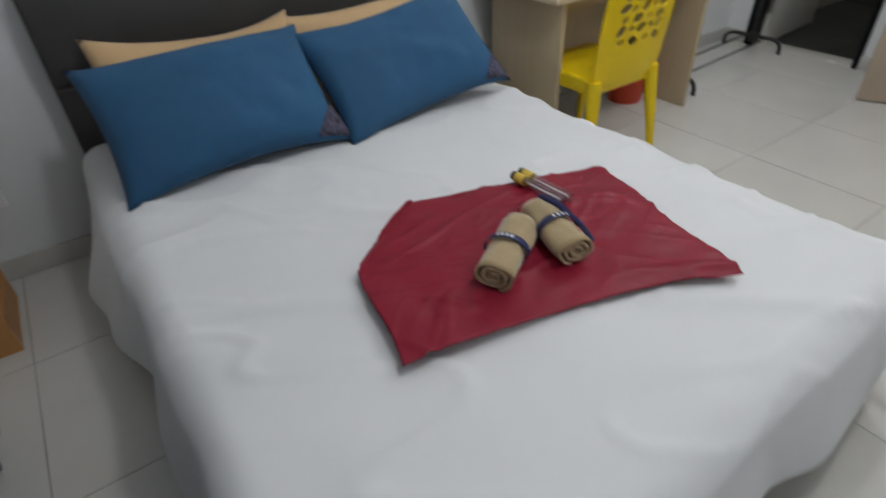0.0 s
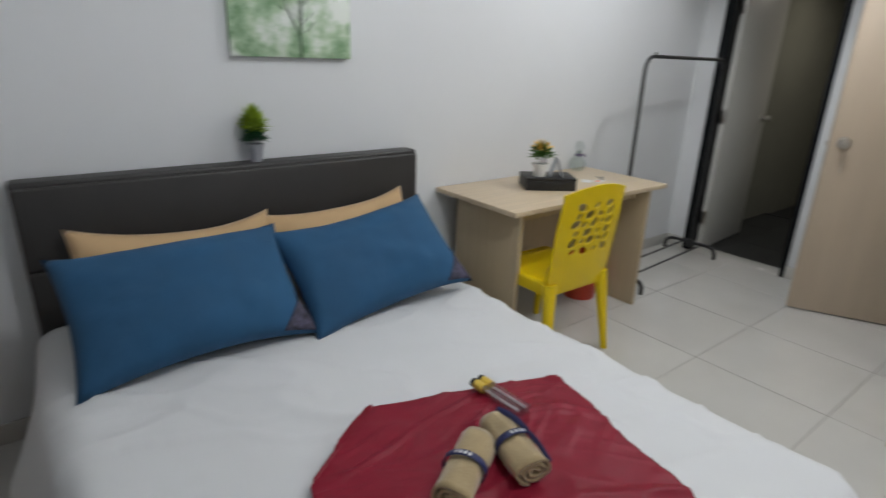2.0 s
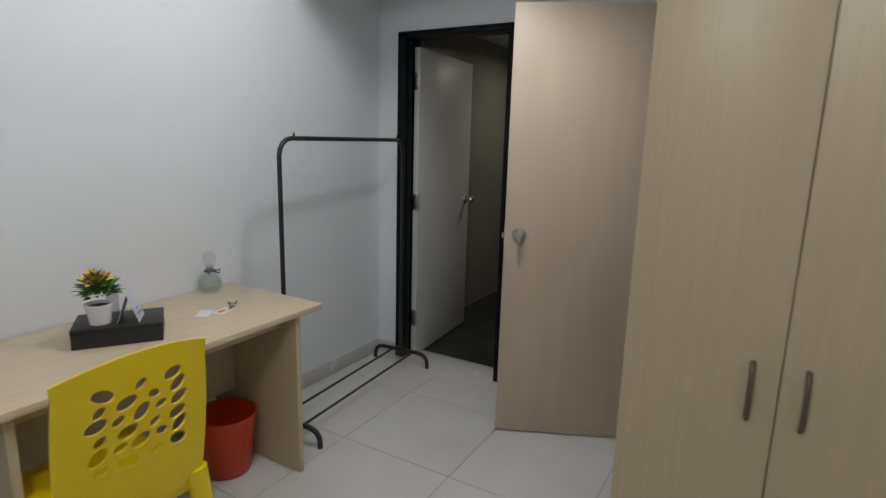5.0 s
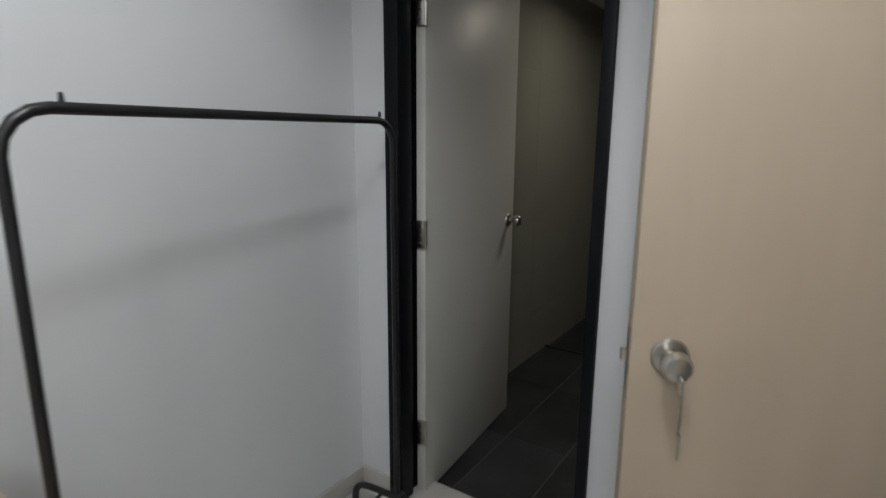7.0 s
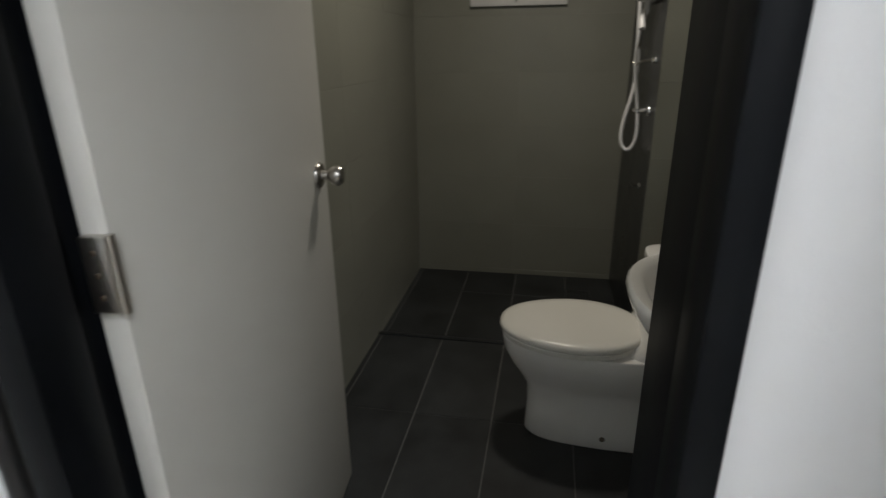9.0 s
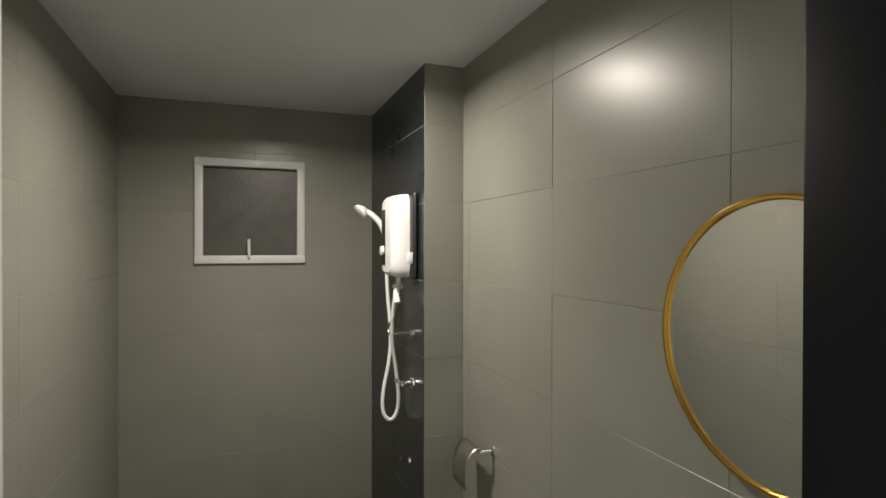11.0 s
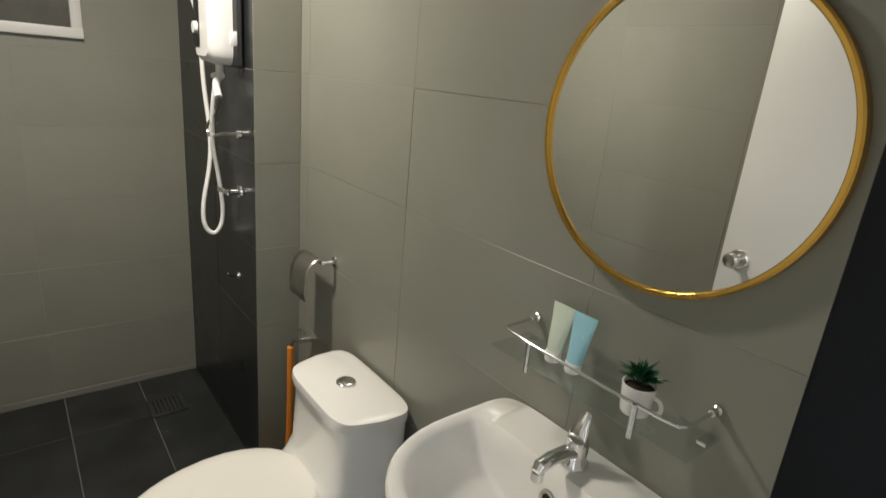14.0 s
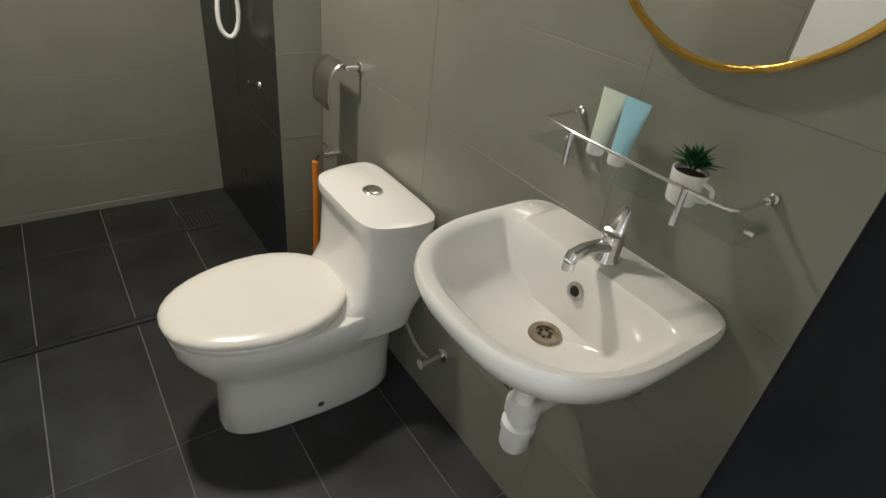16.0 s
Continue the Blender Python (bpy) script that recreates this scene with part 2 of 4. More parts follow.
def loft(sections, bm=None, closed=True):
    """Skin through rings of equal length, capped."""
    b = bmesh.new()
    rings = [[b.verts.new(p) for p in s] for s in sections]
    n = len(rings[0])
    for p, q in zip(rings, rings[1:]):
        for k in range(n):
            b.faces.new((p[k], p[(k + 1) % n], q[(k + 1) % n], q[k]))
    if closed:
        b.faces.new(rings[0])
        b.faces.new(rings[-1])
    return join(bm, b)


def grid(nu, nv, fn):
    b = bmesh.new()
    rows = [[b.verts.new(fn(i / nu, j / nv)) for i in range(nu + 1)] for j in range(nv + 1)]
    for j in range(nv):
        for i in range(nu):
            b.faces.new((rows[j][i], rows[j][i + 1], rows[j + 1][i + 1], rows[j + 1][i]))
    return b


def thicken(ob, t, offset=-1):
    m = ob.modifiers.new("thickness", "SOLIDIFY")
    m.thickness, m.offset = t, offset
    return ob


def structure(name, bm, mat, label, category):
    return tagged(finish(name, bm, mat, True, 30), label, category, kind="structure")


# ---- structure: bedroom and alcove ----
floor = structure("floor", box((-0.75, -3.45, -0.1), (4.262, 0.12, -0.003)), GROUT, "cream polished porcelain tile floor with thin joints", "floor")
structure("wall_north", box((-0.75, 0, -0.1), (4.262, 0.12, 2.9)), WALL, "plain white painted bedroom wall", "wall")
structure("wall_west", box((-0.75, -3.45, -0.1), (-0.605, 0, 2.9)), WALL, "plain white painted bedroom wall", "wall")
structure("wall_south", box((-0.605, -3.45, -0.1), (3.14, -3.3, 2.9)), WALL, "plain white painted bedroom wall", "wall")
structure("wall_entry", box((3.14, -3.45, -0.1), (3.22, -1.93, 2.9)), WALL, "white painted wall beside the entrance", "wall")
b = box((4.262, 0.12, -0.1), (4.43, -0.165, 2.9))
b = box((4.262, -0.922, -0.1), (4.43, -1.93, 2.9), bm=b)
b = box((4.262, -0.165, 2.10), (4.43, -0.922, 2.9), bm=b)
structure("wall_bathroom", b, WALL, "white painted wall with the bathroom doorway", "wall")
b = box((3.22, -2.05, 2.10), (4.43, -1.93, 2.9))
b = box((4.08, -2.05, -0.1), (4.43, -1.93, 2.10), bm=b)
structure("wall_entrance", b, WALL, "white painted wall with the entrance doorway", "wall")
b = box((3.22, -3.45, -0.1), (4.43, -3.3, 2.6))
b = box((4.262, -3.3, -0.1), (4.43, -2.05, 2.6), bm=b)
structure("wall_corridor", b, WALL, "plain corridor wall beyond the entrance", "wall")
structure("ceiling", box((-0.75, -3.45, 2.76), (3.32, 0.12, 2.9)), CEIL, "flat white painted bedroom ceiling", "ceiling")
structure("ceiling_alcove", box((3.32, -3.3, 2.362), (4.262, 0, 2.9)), CEIL, "lowered flat white ceiling by the doors", "ceiling")
skirts = (((-0.605, -0.012, 0), (4.25, -0.0005, 0.085)), ((-0.6045, -3.3, 0), (-0.594, -0.012, 0.085)), ((4.25, -0.16, 0), (4.2615, -0.0005, 0.085)),
          ((4.25, -1.46, 0), (4.2615, -0.93, 0.085)))
for lo, hi in skirts:
    structure("baseboard", box(lo, hi, 0.003), SKIRT, "low cream tile skirting", "skirting")


def door_frame(name, x0, x1, ya, yb, top, label, w=0.05, lip=0.012):
    """Steel frame round an opening in a wall that faces x; ya > yb."""
    f = thing(name, label, "door frame", kind="structure")
    for y, s in ((ya, -1), (yb, 1)):
        j = 0.03 if s < 0 else 0.022
        w = 0.05 if s < 0 else 0.024
        b = box((x0 - lip, min(y, y + s * j), -0.03), (x1 + (lip if s < 0 else 0.028), max(y, y + s * j), top), 0.004)
        b = box((x0 - lip - 0.006, min(y - s * 0.012, y + s * w), -0.03), (x0 + 0.06, max(y - s * 0.012, y + s * w), top), 0.006, bm=b)
        part("jamb", b, FRAME, f)
    b = box((x0 - lip, yb, top - w * 0.6), (x1 + lip, ya, top), 0.004)
    b = box((x0 - lip - 0.006, yb - 0.012, top - w), (x0 + 0.06, ya + 0.012, top + 0.012), 0.006, bm=b)
    part("head", b, FRAME, f)
    return f


door_frame("door_1_frame", 4.262, 4.43, -0.165, -0.922, 2.10, "charcoal painted steel bathroom door frame")
f = thing("door_2_frame", "charcoal painted steel entrance door frame", "door frame", kind="structure")
part("jamb", box((4.048, -2.06, 0), (4.08, -1.885, 2.10), 0.004), FRAME, f)
part("jamb", box((3.22, -2.06, 0), (3.252, -1.885, 2.10), 0.004), FRAME, f)
part("head", box((3.252, -2.06, 2.084), (4.048, -1.92, 2.10), 0.004), FRAME, f)


def knob(parent, at, axis):
    """Round door knob with its rose; axis: unit vector away from the leaf."""
    turn = Vector((0, 0, 1)).rotation_difference(Vector(axis)).to_matrix().to_4x4()
    b = lathe([(0.0, 0), (0.034, 0), (0.034, 0.003), (0.030, 0.008), (0.013, 0.011), (0.012, 0.026), (0.019, 0.032), (0.0265, 0.043), (0.0265, 0.055), (0.021, 0.064), (0.008, 0.067), (0, 0.067)], 28)
    return part("door_knob", moved(b, Matrix.Translation(at) @ turn), STEEL, parent, "brushed steel round knob")


# Entrance leaf, standing open across the alcove
d = thing("door_2", "open tan laminate entrance door with steel knob", "door", (4.045, -1.861, 0.008), 25.5, kind="structure")
part("leaf", box((0, 0.008, 0), (0.04, 0.768, 2.073), 0.002), LEAF, d)
knob(d, (0, 0.700, 1.026), (-1, 0, 0))
knob(d, (0.04, 0.700, 1.026), (1, 0, 0))
part("latch_plate", box((0.008, 0.768, 0.96), (0.032, 0.7695, 1.07), 0.0005), STEEL, d)
part("latch_bolt", box((0.012, 0.7695, 1.005), (0.028, 0.781, 1.028), 0.002), STEEL, d)
kb = tube([(-0.067, 0.700, 1.015), (-0.085, 0.700, 1.013)], 0.0025)
kb = box((-0.094, 0.698, 0.990), (-0.072, 0.702, 1.022), 0.0015, bm=kb)
kb = tube([(-0.085, 0.700, 0.99), (-0.083, 0.696, 0.95), (-0.080, 0.698, 0.915)], 0.002, 6, kb)
kb = box((-0.088, 0.693, 0.87), (-0.074, 0.696, 0.918), 0.001, bm=kb)
part("key", kb, STEEL, d, "steel key hanging from the knob")

# Bathroom leaf, open into the bathroom along its north wall
d = thing("door_1", "open white painted bathroom door with round knob", "door", (4.355, -0.246, 0.0), 4.7, kind="structure")
part("leaf", box((0.004, 0.0, -0.018), (0.850, 0.038, 2.035), 0.002), PVC, d)
knob(d, (0.785, 0, 1.01), (0, -1, 0))
for z in (0.26, 1.06, 1.83):
    hg = box((-0.012, -0.004, z - 0.05), (0.004, 0.03, z + 0.05), 0.001)
    hg = tube([(-0.004, -0.006, z - 0.052), (-0.004, -0.006, z + 0.052)], 0.006, 10, hg)
    hinge = part("hinge", hg, STEEL, d, "steel butt hinge")
    for k in (-0.03, 0.0, 0.03):
        part("screw", moved(lathe([(0, 0), (0.0045, 0), (0.0035, 0.0015), (0, 0.0015)], 10), pose(-0.012, 0.014, z + k, 0, -90, 0)), BRONZE, hinge)

# Light switch and socket
s = thing("light_switch", "white square light switch on the wall", "switch", (4.262, -1.105, 1.537))
part("plate", box((-0.009, -0.043, -0.043), (0, 0.043, 0.043), 0.003), WHITEP, s)
part("rocker", box((-0.013, -0.034, -0.034), (-0.009, 0.016, 0.034), 0.002), WHITEP, s)
part("rocker", box((-0.012, 0.019, -0.034), (-0.009, 0.034, 0.034), 0.002), WHITEP, s)
s = thing("wall_socket", "white wall power socket above the skirting", "socket", (-0.34, 0, 0.335))
part("plate", box((-0.043, -0.009, -0.043), (0.043, 0, 0.043), 0.003), WHITEP, s)
part("switch", box((0.016, -0.014, 0.008), (0.03, -0.009, 0.03), 0.002), WHITEP, s)
hb = box((-0.004, -0.0098, 0.012), (0.004, -0.0085, 0.022))
part("pin_slot", hb, DARKHOLE, s)
part("pin_slot", box((-0.016, -0.0098, -0.018), (-0.008, -0.0085, -0.014)), DARKHOLE, s)
part("pin_slot", box((0.008, -0.0098, -0.018), (0.016, -0.0085, -0.014)), DARKHOLE, s)

# ---- structure: bathroom ----
NY, SY, EX, WX = 0.025, -1.338, 7.104, 4.43
BF, SF, BC = -0.03, -0.05, 2.315
T = 0.0012
bath_floor = structure("floor_bathroom", box((4.262, -1.46, -0.15), (6.174, 0.15, BF - 0.003)), GROUT_PALE, "charcoal matt tile bathroom floor with pale joints", "floor")
wall_bs = structure("wall_bath_south", box((4.43, -1.46, -0.15), (7.22, SY - T, 2.6)), GROUT_BATH, "grey satin tiled bathroom wall", "wall")
wall_bn = structure("wall_bath_north", box((4.43, NY + T, -0.15), (7.22, 0.15, 2.6)), GROUT_BATH, "grey satin tiled bathroom wall", "wall")
structure("floor_shower", box((6.174, -1.46, -0.15), (7.22, 0.15, SF - 0.003)), GROUT_PALE, "sunken charcoal tiled shower floor", "floor")
WIN = (-0.820, -0.306, 1.53, 2.04)
b = box((EX + T, WIN[1], -0.15), (7.22, NY + T, 2.6))
b = box((EX + T, SY - T, -0.15), (7.22, WIN[0], 2.6), bm=b)
b = box((EX + T, WIN[0], -0.15), (7.22, WIN[1], WIN[2]), bm=b)
b = box((EX + T, WIN[0], WIN[3]), (7.22, WIN[1], 2.6), bm=b)
wall_be = structure("wall_bath_east", b, GROUT_BATH, "grey satin tiled shower wall with a small window", "wall")
column = structure("column", box((6.186 + T, SY - T, -0.15), (EX + T, -1.178 - T, BC + 0.1)), GROUT_BATH, "boxed-out pipe casing tiled in charcoal and grey", "column")
structure("ceiling_bathroom", box((4.43, -1.46, BC), (7.22, 0.15, BC + 0.1)), CEIL, "flat white bathroom ceiling", "ceiling")
structure("threshold", box((4.255, -0.922, -0.05), (4.435, -0.165, 0.0), 0.003), SKIRT, "pale stone threshold at the bathroom door", "threshold")
structure("backdrop", box((7.65, -1.6, 1.0), (7.7, 0.3, 2.6)), DARKHOLE, "dark air well beyond the bathroom window", "backdrop")

# Bathroom window
w = thing("window_1", "small white framed top-hung window, closed", "window", (EX, -0.563, 1.785), kind="structure")
hw, hh = 0.257, 0.255
wf = box((-0.02, -hw - 0.004, hh - 0.035), (0.05, hw + 0.004, hh + 0.004), 0.003)
wf = box((-0.02, -hw - 0.004, -hh - 0.004), (0.05, hw + 0.004, -hh + 0.035), 0.003, bm=wf)
wf = box((-0.019, hw - 0.035, -hh + 0.03), (0.05, hw + 0.003, hh - 0.03), 0.003, bm=wf)
wf = box((-0.019, -hw - 0.003, -hh + 0.03), (0.05, -hw + 0.035, hh - 0.03), 0.003, bm=wf)
part("window_frame", wf, ALU, w)
part("pane", box((0.018, -hw + 0.034, -hh + 0.034), (0.024, hw - 0.034, hh - 0.034)), DARKGLASS, w, "dark obscured glass")
hd = tube([(-0.018, 0.01, -hh + 0.02), (-0.035, 0.01, -hh + 0.03), (-0.03, 0.012, -hh + 0.09), (-0.022, 0.012, -hh + 0.115)], 0.007, 8, smooth=1)
part("window_handle", hd, ALU, w, "white metal window catch")

# ---- bed ----
bed = thing("bed", "double bed with charcoal leatherette headboard", "bed", (0.8, -1.05, 0))
part("base", box((-0.76, -1.0, 0.08), (0.76, 0.94, 0.27), 0.015), LEATHER, bed, "charcoal upholstered base")
part("mattress", box((-0.70, -0.91, 0.27), (0.67, 0.93, 0.408), 0.04, 4), SHEET, bed, "white mattress")
for x in (-0.68, 0.68):
    for y in (-0.9, 0.85):
        part("leg", lathe([(0.025, 0), (0.03, 0.08)], 16, at=(x, y, 0)), BLACKP, bed)
b = box((-0.803, 0.952, 0.0), (0.803, 1.044, 0.985), 0.012, 3)
headboard = part("headboard", b, LEATHER, bed, "charcoal stitched leatherette headboard")
b = None
for z0, z1 in ((0.30, 0.675), (0.681, 0.968)):
    b = box((-0.799, 0.938, z0), (0.799, 0.96, z1), 0.010, 3, bm=b)
part("padded_panel", b, LEATHER, headboard)


def sheet_point(u, v):
    """White cover: flat on top, rounded over the sides and foot, hanging with soft folds."""
    W0, W1, L0, L1, top = 0.06, 1.515, -0.115, -2.06, 0.452
    side, foot, r = 0.36, 0.36, 0.075
    s = W0 - side + u * (W1 - W0 + 2 * side)
    t = L0 + 0.0 - v * (L0 - L1 + foot)
    ex = max(W0 - s, s - W1, 0.0)
    ey = max(L1 - t, 0.0)
    x, y = min(max(s, W0), W1), max(t, L1)
    e = max(ex, ey)
    a = min(e / (r * 1.57), 1.0) * math.pi / 2
    out, drop = r * math.sin(a), r * (1 - math.cos(a)) + max(0, e - r * 1.57)
    fold = noise.noise(Vector((s * 3.1, t * 3.1, 0.3)))
    hang = min(drop / 0.3, 1)
    wave = (0.018 * math.sin(t * 13 + 2 * fold) if ex > ey else 0.018 * math.sin(s * 12 + 2 * fold)) * hang + 0.06 * hang
    if s < W0:
        wave += 0.075 * hang * math.exp(-((t + 0.60) / 0.24) ** 2)
    if ex > 0 or ey > 0:
        k = out + wave
        if ex >= ey:
            x += k * (1 if s > W1 else -1)
        else:
            y -= k
    # long soft wrinkles
    z = top - drop
    w1 = noise.noise(Vector((s * 1.6 + t * 0.7, t * 4.5, 1.7)))
    w2 = noise.noise(Vector((s * 5.0, t * 11.0 + s * 3, 4.1)))
    ridge = max(0.0, 0.16 - abs(noise.noise(Vector((s * 1.3 + 3, t * 3.0 + s * 0.8, 7.7))))) / 0.16
    ridge2 = max(0.0, 0.10 - abs(noise.noise(Vector((s * 2.1 - t * 1.2 + 9, t * 5.2 + s * 2.2, 3.3))))) / 0.10
    z += (0.010 * w1 + 0.006 * w2 + 0.013 * ridge * ridge + 0.010 * ridge2 ** 2) * (1 - hang)
    # puffed at the head end
    z += 0.018 * max(0, 1 - abs(t + 0.14) / 0.10) * (1 - hang)
    return (x, y, max(z, 0.13))


sheet = tagged(finish("bed_sheet", grid(150, 140, sheet_point), SHEET, True, 180), "white cotton bed cover, slightly wrinkled, spread over the bed", "bedding")
thicken(sheet, 0.006, 1)


def pillow_mesh(w, h, t, seed, ear):
    def surf(sign):
        def fn(u, v):
            a, c = 2 * u - 1, 2 * v - 1
            px = w / 2 * a * (1 - 0.07 * (1 - c * c))
            py = h / 2 * c * (1 - ear * (1 - abs(a) ** 2.4))
            f = (max(0, 1 - abs(a) ** 2.6) * max(0, 1 - abs(c) ** 2.6)) ** 0.5
            wr = 0.014 * noise.noise(Vector((a * 2.5 + seed, c * 2.5, sign))) + 0.005 * noise.noise(Vector((a * 7 + seed, c * 6, sign)))
            edge = max(0, 1 - abs(a) ** 6) * max(0, 1 - abs(c) ** 6)
            return (px, py, sign * t / 2 * f + wr * edge + 0.012 * math.sin(3 * a + seed))
        return fn
    return surf


def pillow(label, mat, w, h, t, seed, m, ear, corner=False):
    p = thing("pillow", label, "pillow", group="bed pillows")
    p.matrix_world = m
    fn = pillow_mesh(w, h, t, seed, ear)
    b = grid(34, 26, fn(1))
    b = join(b, grid(34, 26, fn(-1)))
    bmesh.ops.remove_doubles(b, verts=b.verts[:], dist=0.0015)
    part("case", b, mat, p, angle=180)
    if corner:
        def patch(u, v):
            x, y, z = fn(1)(0.995 - 0.17 * (1 - v) * u - 0.03 * v, 0.015 + 0.33 * v * (1 - 0.25 * u))
            return (x, y, z + 0.004)
        c = part("printed_corner", grid(10, 10, patch), PATTERN, p, "dark printed corner patch", angle=180)
        thicken(c, 0.003)
    return p


pillow("tan cotton pillow leaning against the headboard", TAN, 0.71, 0.50, 0.15, 3.3, pose(0.46, -0.27, 0.60, 60, 2, 0), 0.22)
pillow("tan cotton pillow leaning against the headboard", TAN, 0.72, 0.49, 0.15, 8.1, pose(1.14, -0.27, 0.60, 60, -3, 1), 0.20)
pillow("plump blue cotton pillow leaning on a tan pillow", BLUE, 0.75, 0.49, 0.21, 1.2, pose(0.42, -0.49, 0.632, 41, 0, 1), 0.15, True)
pillow("plump blue cotton pillow leaning on a tan pillow", BLUE, 0.75, 0.485, 0.21, 5.6, pose(1.125, -0.49, 0.628, 41, -4, 3), 0.15, True)

# Red satin cloth, spread askew
CA, CB, CC, CD = Vector((0.368, -1.678)), Vector((1.13, -1.905)), Vector((1.272, -1.36)), Vector((0.50, -1.10))


def cloth_point(u, v):
    a = CA.lerp(CB, u)
    c = CD.lerp(CC, u)
    p = a.lerp(c, v)
    p += Vector((0, 0.042 * math.sin(math.pi * u))) * (1 - v)
    # one corner folded back under
    k = max(0, v - u * 1.6 - 0.55)
    p += Vector((0.20 * k, -0.34 * k))
    p += 0.010 * Vector((math.sin(11 * v), math.sin(9 * u + 1))) * 0.6
    lift = 0.481 + 0.006 * noise.noise(Vector((u * 5, v * 4 + u * 3, 2.2))) + 0.003 * noise.noise(Vector((u * 12, v * 12, 5))) + (0.014 if k > 0.02 else 0)
    # creases in two directions, sharper than they are wide
    wob = 0.12 * noise.noise(Vector((u * 2.2, v * 2.2, 6.1)))
    for lean, freq, amp, seed in ((0.9, 3.4, 0.016, 9.7), (-0.8, 4.2, 0.012, 3.1), (0.3, 8.0, 0.007, 7.9), (-1.6, 7.0, 0.006, 5.3)):
        n1 = noise.noise(Vector((u * 1.6 + seed, (v + lean * u + wob) * freq, seed)))
        lift += amp * max(0.0, 1 - abs(n1) / 0.14) ** 1.6 * max(0.0, 0.35 + noise.noise(Vector((u * 3.2 + seed, v * 3.2, 0.5))))
    return (p.x, p.y, lift)


cl = tagged(finish("satin_cloth", grid(110, 90, cloth_point), RED, True, 180), "crimson satin cloth spread askew on the bed", "cloth")
thicken(cl, 0.0025, 1)


def towel(a, c, seed, strands=False):
    a, c = Vector(a), Vector(c)
    d = c - a
    m = Matrix.Translation((a + c) / 2) @ Vector((1, 0, 0)).rotation_difference(d.normalized()).to_matrix().to_4x4()
    t = thing("rolled_towel", "khaki face towel rolled and tied with navy ribbon", "towel", group="rolled towels on the bed")
    t.matrix_world = m
    n, L = 150, d.length
    # spiral section
    b = bmesh.new()
    rows = []
    for j in range(13):
        x = -L / 2 + L * j / 12
        row = []
        for i in range(n + 1):
            th = i / n * 5.4 * math.pi
            r = 0.008 + 0.0069 * th / math.pi
            r *= 1 + 0.16 * noise.noise(Vector((x * 12, math.cos(th) * 1.4 + seed, math.sin(th) * 1.4)))
            r *= 1 - 0.07 * math.exp(-((x) / 0.022) ** 2)
            row.append(b.verts.new((x + 0.006 * noise.noise(Vector((th * 0.8, seed, 0))) * (1 if j in (0, 12) else 0), r * 1.06 * math.cos(th), r * 0.78 * math.sin(th))))
        rows.append(row)
    for p, q in zip(rows, rows[1:]):
        for i in range(n):
            b.faces.new((p[i], p[i + 1], q[i + 1], q[i]))
    thicken(part("roll", b, TOWEL, t, angle=180), 0.008, 0)
    rb = bmesh.new()
    ring = [[rb.verts.new((x, 0.0515 * math.cos(k * math.pi / 20), 0.0405 * math.sin(k * math.pi / 20))) for k in range(40)] for x in (-0.010, 0.010)]
    for k in range(40):
        rb.faces.new((ring[0][k], ring[0][(k + 1) % 40], ring[1][(k + 1) % 40], ring[1][k]))
    thicken(part("ribbon", rb, NAVY, t, "navy satin ribbon"), 0.0015, 1)
    for k in (-2, -1, 0, 1):
        a = math.pi / 2 + 0.22 * k
        mk = moved(box((-0.005, -0.003, 0), (0.005, 0.003, 0.0006)), pose(0, 0.0535 * math.cos(a), 0.0425 * math.sin(a), math.degrees(a) - 90))
        part("printed_mark", mk, PAPER, t, "white woven print")
    if strands:
        st = tube([(0, 0.030, 0.036), (0.05, 0.034, 0.036), (0.10, 0.036, 0.020)], 0.006, 6, smooth=2, flat=0.3)
        st = tube([(0, 0.030, 0.036), (-0.05, 0.022, 0.042), (-0.105, 0.002, 0.034)], 0.008, 6, st, smooth=2, flat=0.3)
        part("ribbon_end", st, NAVY, t, "loose navy ribbon end")
    return t


towel((0.645, -1.605, 0.523), (0.828, -1.49, 0.523), 1.0)
towel((0.915, -1.462, 0.523), (0.860, -1.655, 0.523), 4.0, True)

# Clear tube of toiletries with a yellow cap
tb = thing("toiletry_kit", "two clear plastic tubes with yellow caps on the cloth", "toiletry", (1.022, -1.36, 0.506), -87)
YCAP = material("yellow_cap", (0.75, 0.52, 0.08), 0.4)
for y in (-0.0145, 0.0145):
    part("tube_body", moved(lathe([(0.0, -0.10), (0.012, -0.10), (0.0135, -0.096), (0.0135, 0.045), (0.0, 0.045)], 20), pose(0, y, 0, 0, -90, 0)), CLEARP, tb)
    part("brush", moved(lathe([(0.0, -0.085), (0.004, -0.085), (0.003, 0.04), (0.0, 0.04)], 10), pose(0, y + 0.003, -0.004, 0, -90, 0)), PAPER, tb, "white brush inside")
    part("cap", moved(lathe([(0.0, 0.045), (0.0145, 0.045), (0.0145, 0.080), (0.0, 0.080)], 20), pose(0, y, 0, 0, -90, 0)), YCAP, tb, "yellow cap")
    part("end_cap", moved(lathe([(0.0, 0.080), (0.0145, 0.080), (0.013, 0.094), (0.0, 0.095)], 20), pose(0, y, 0, 0, -90, 0)), BLACKP, tb, "black cap end")

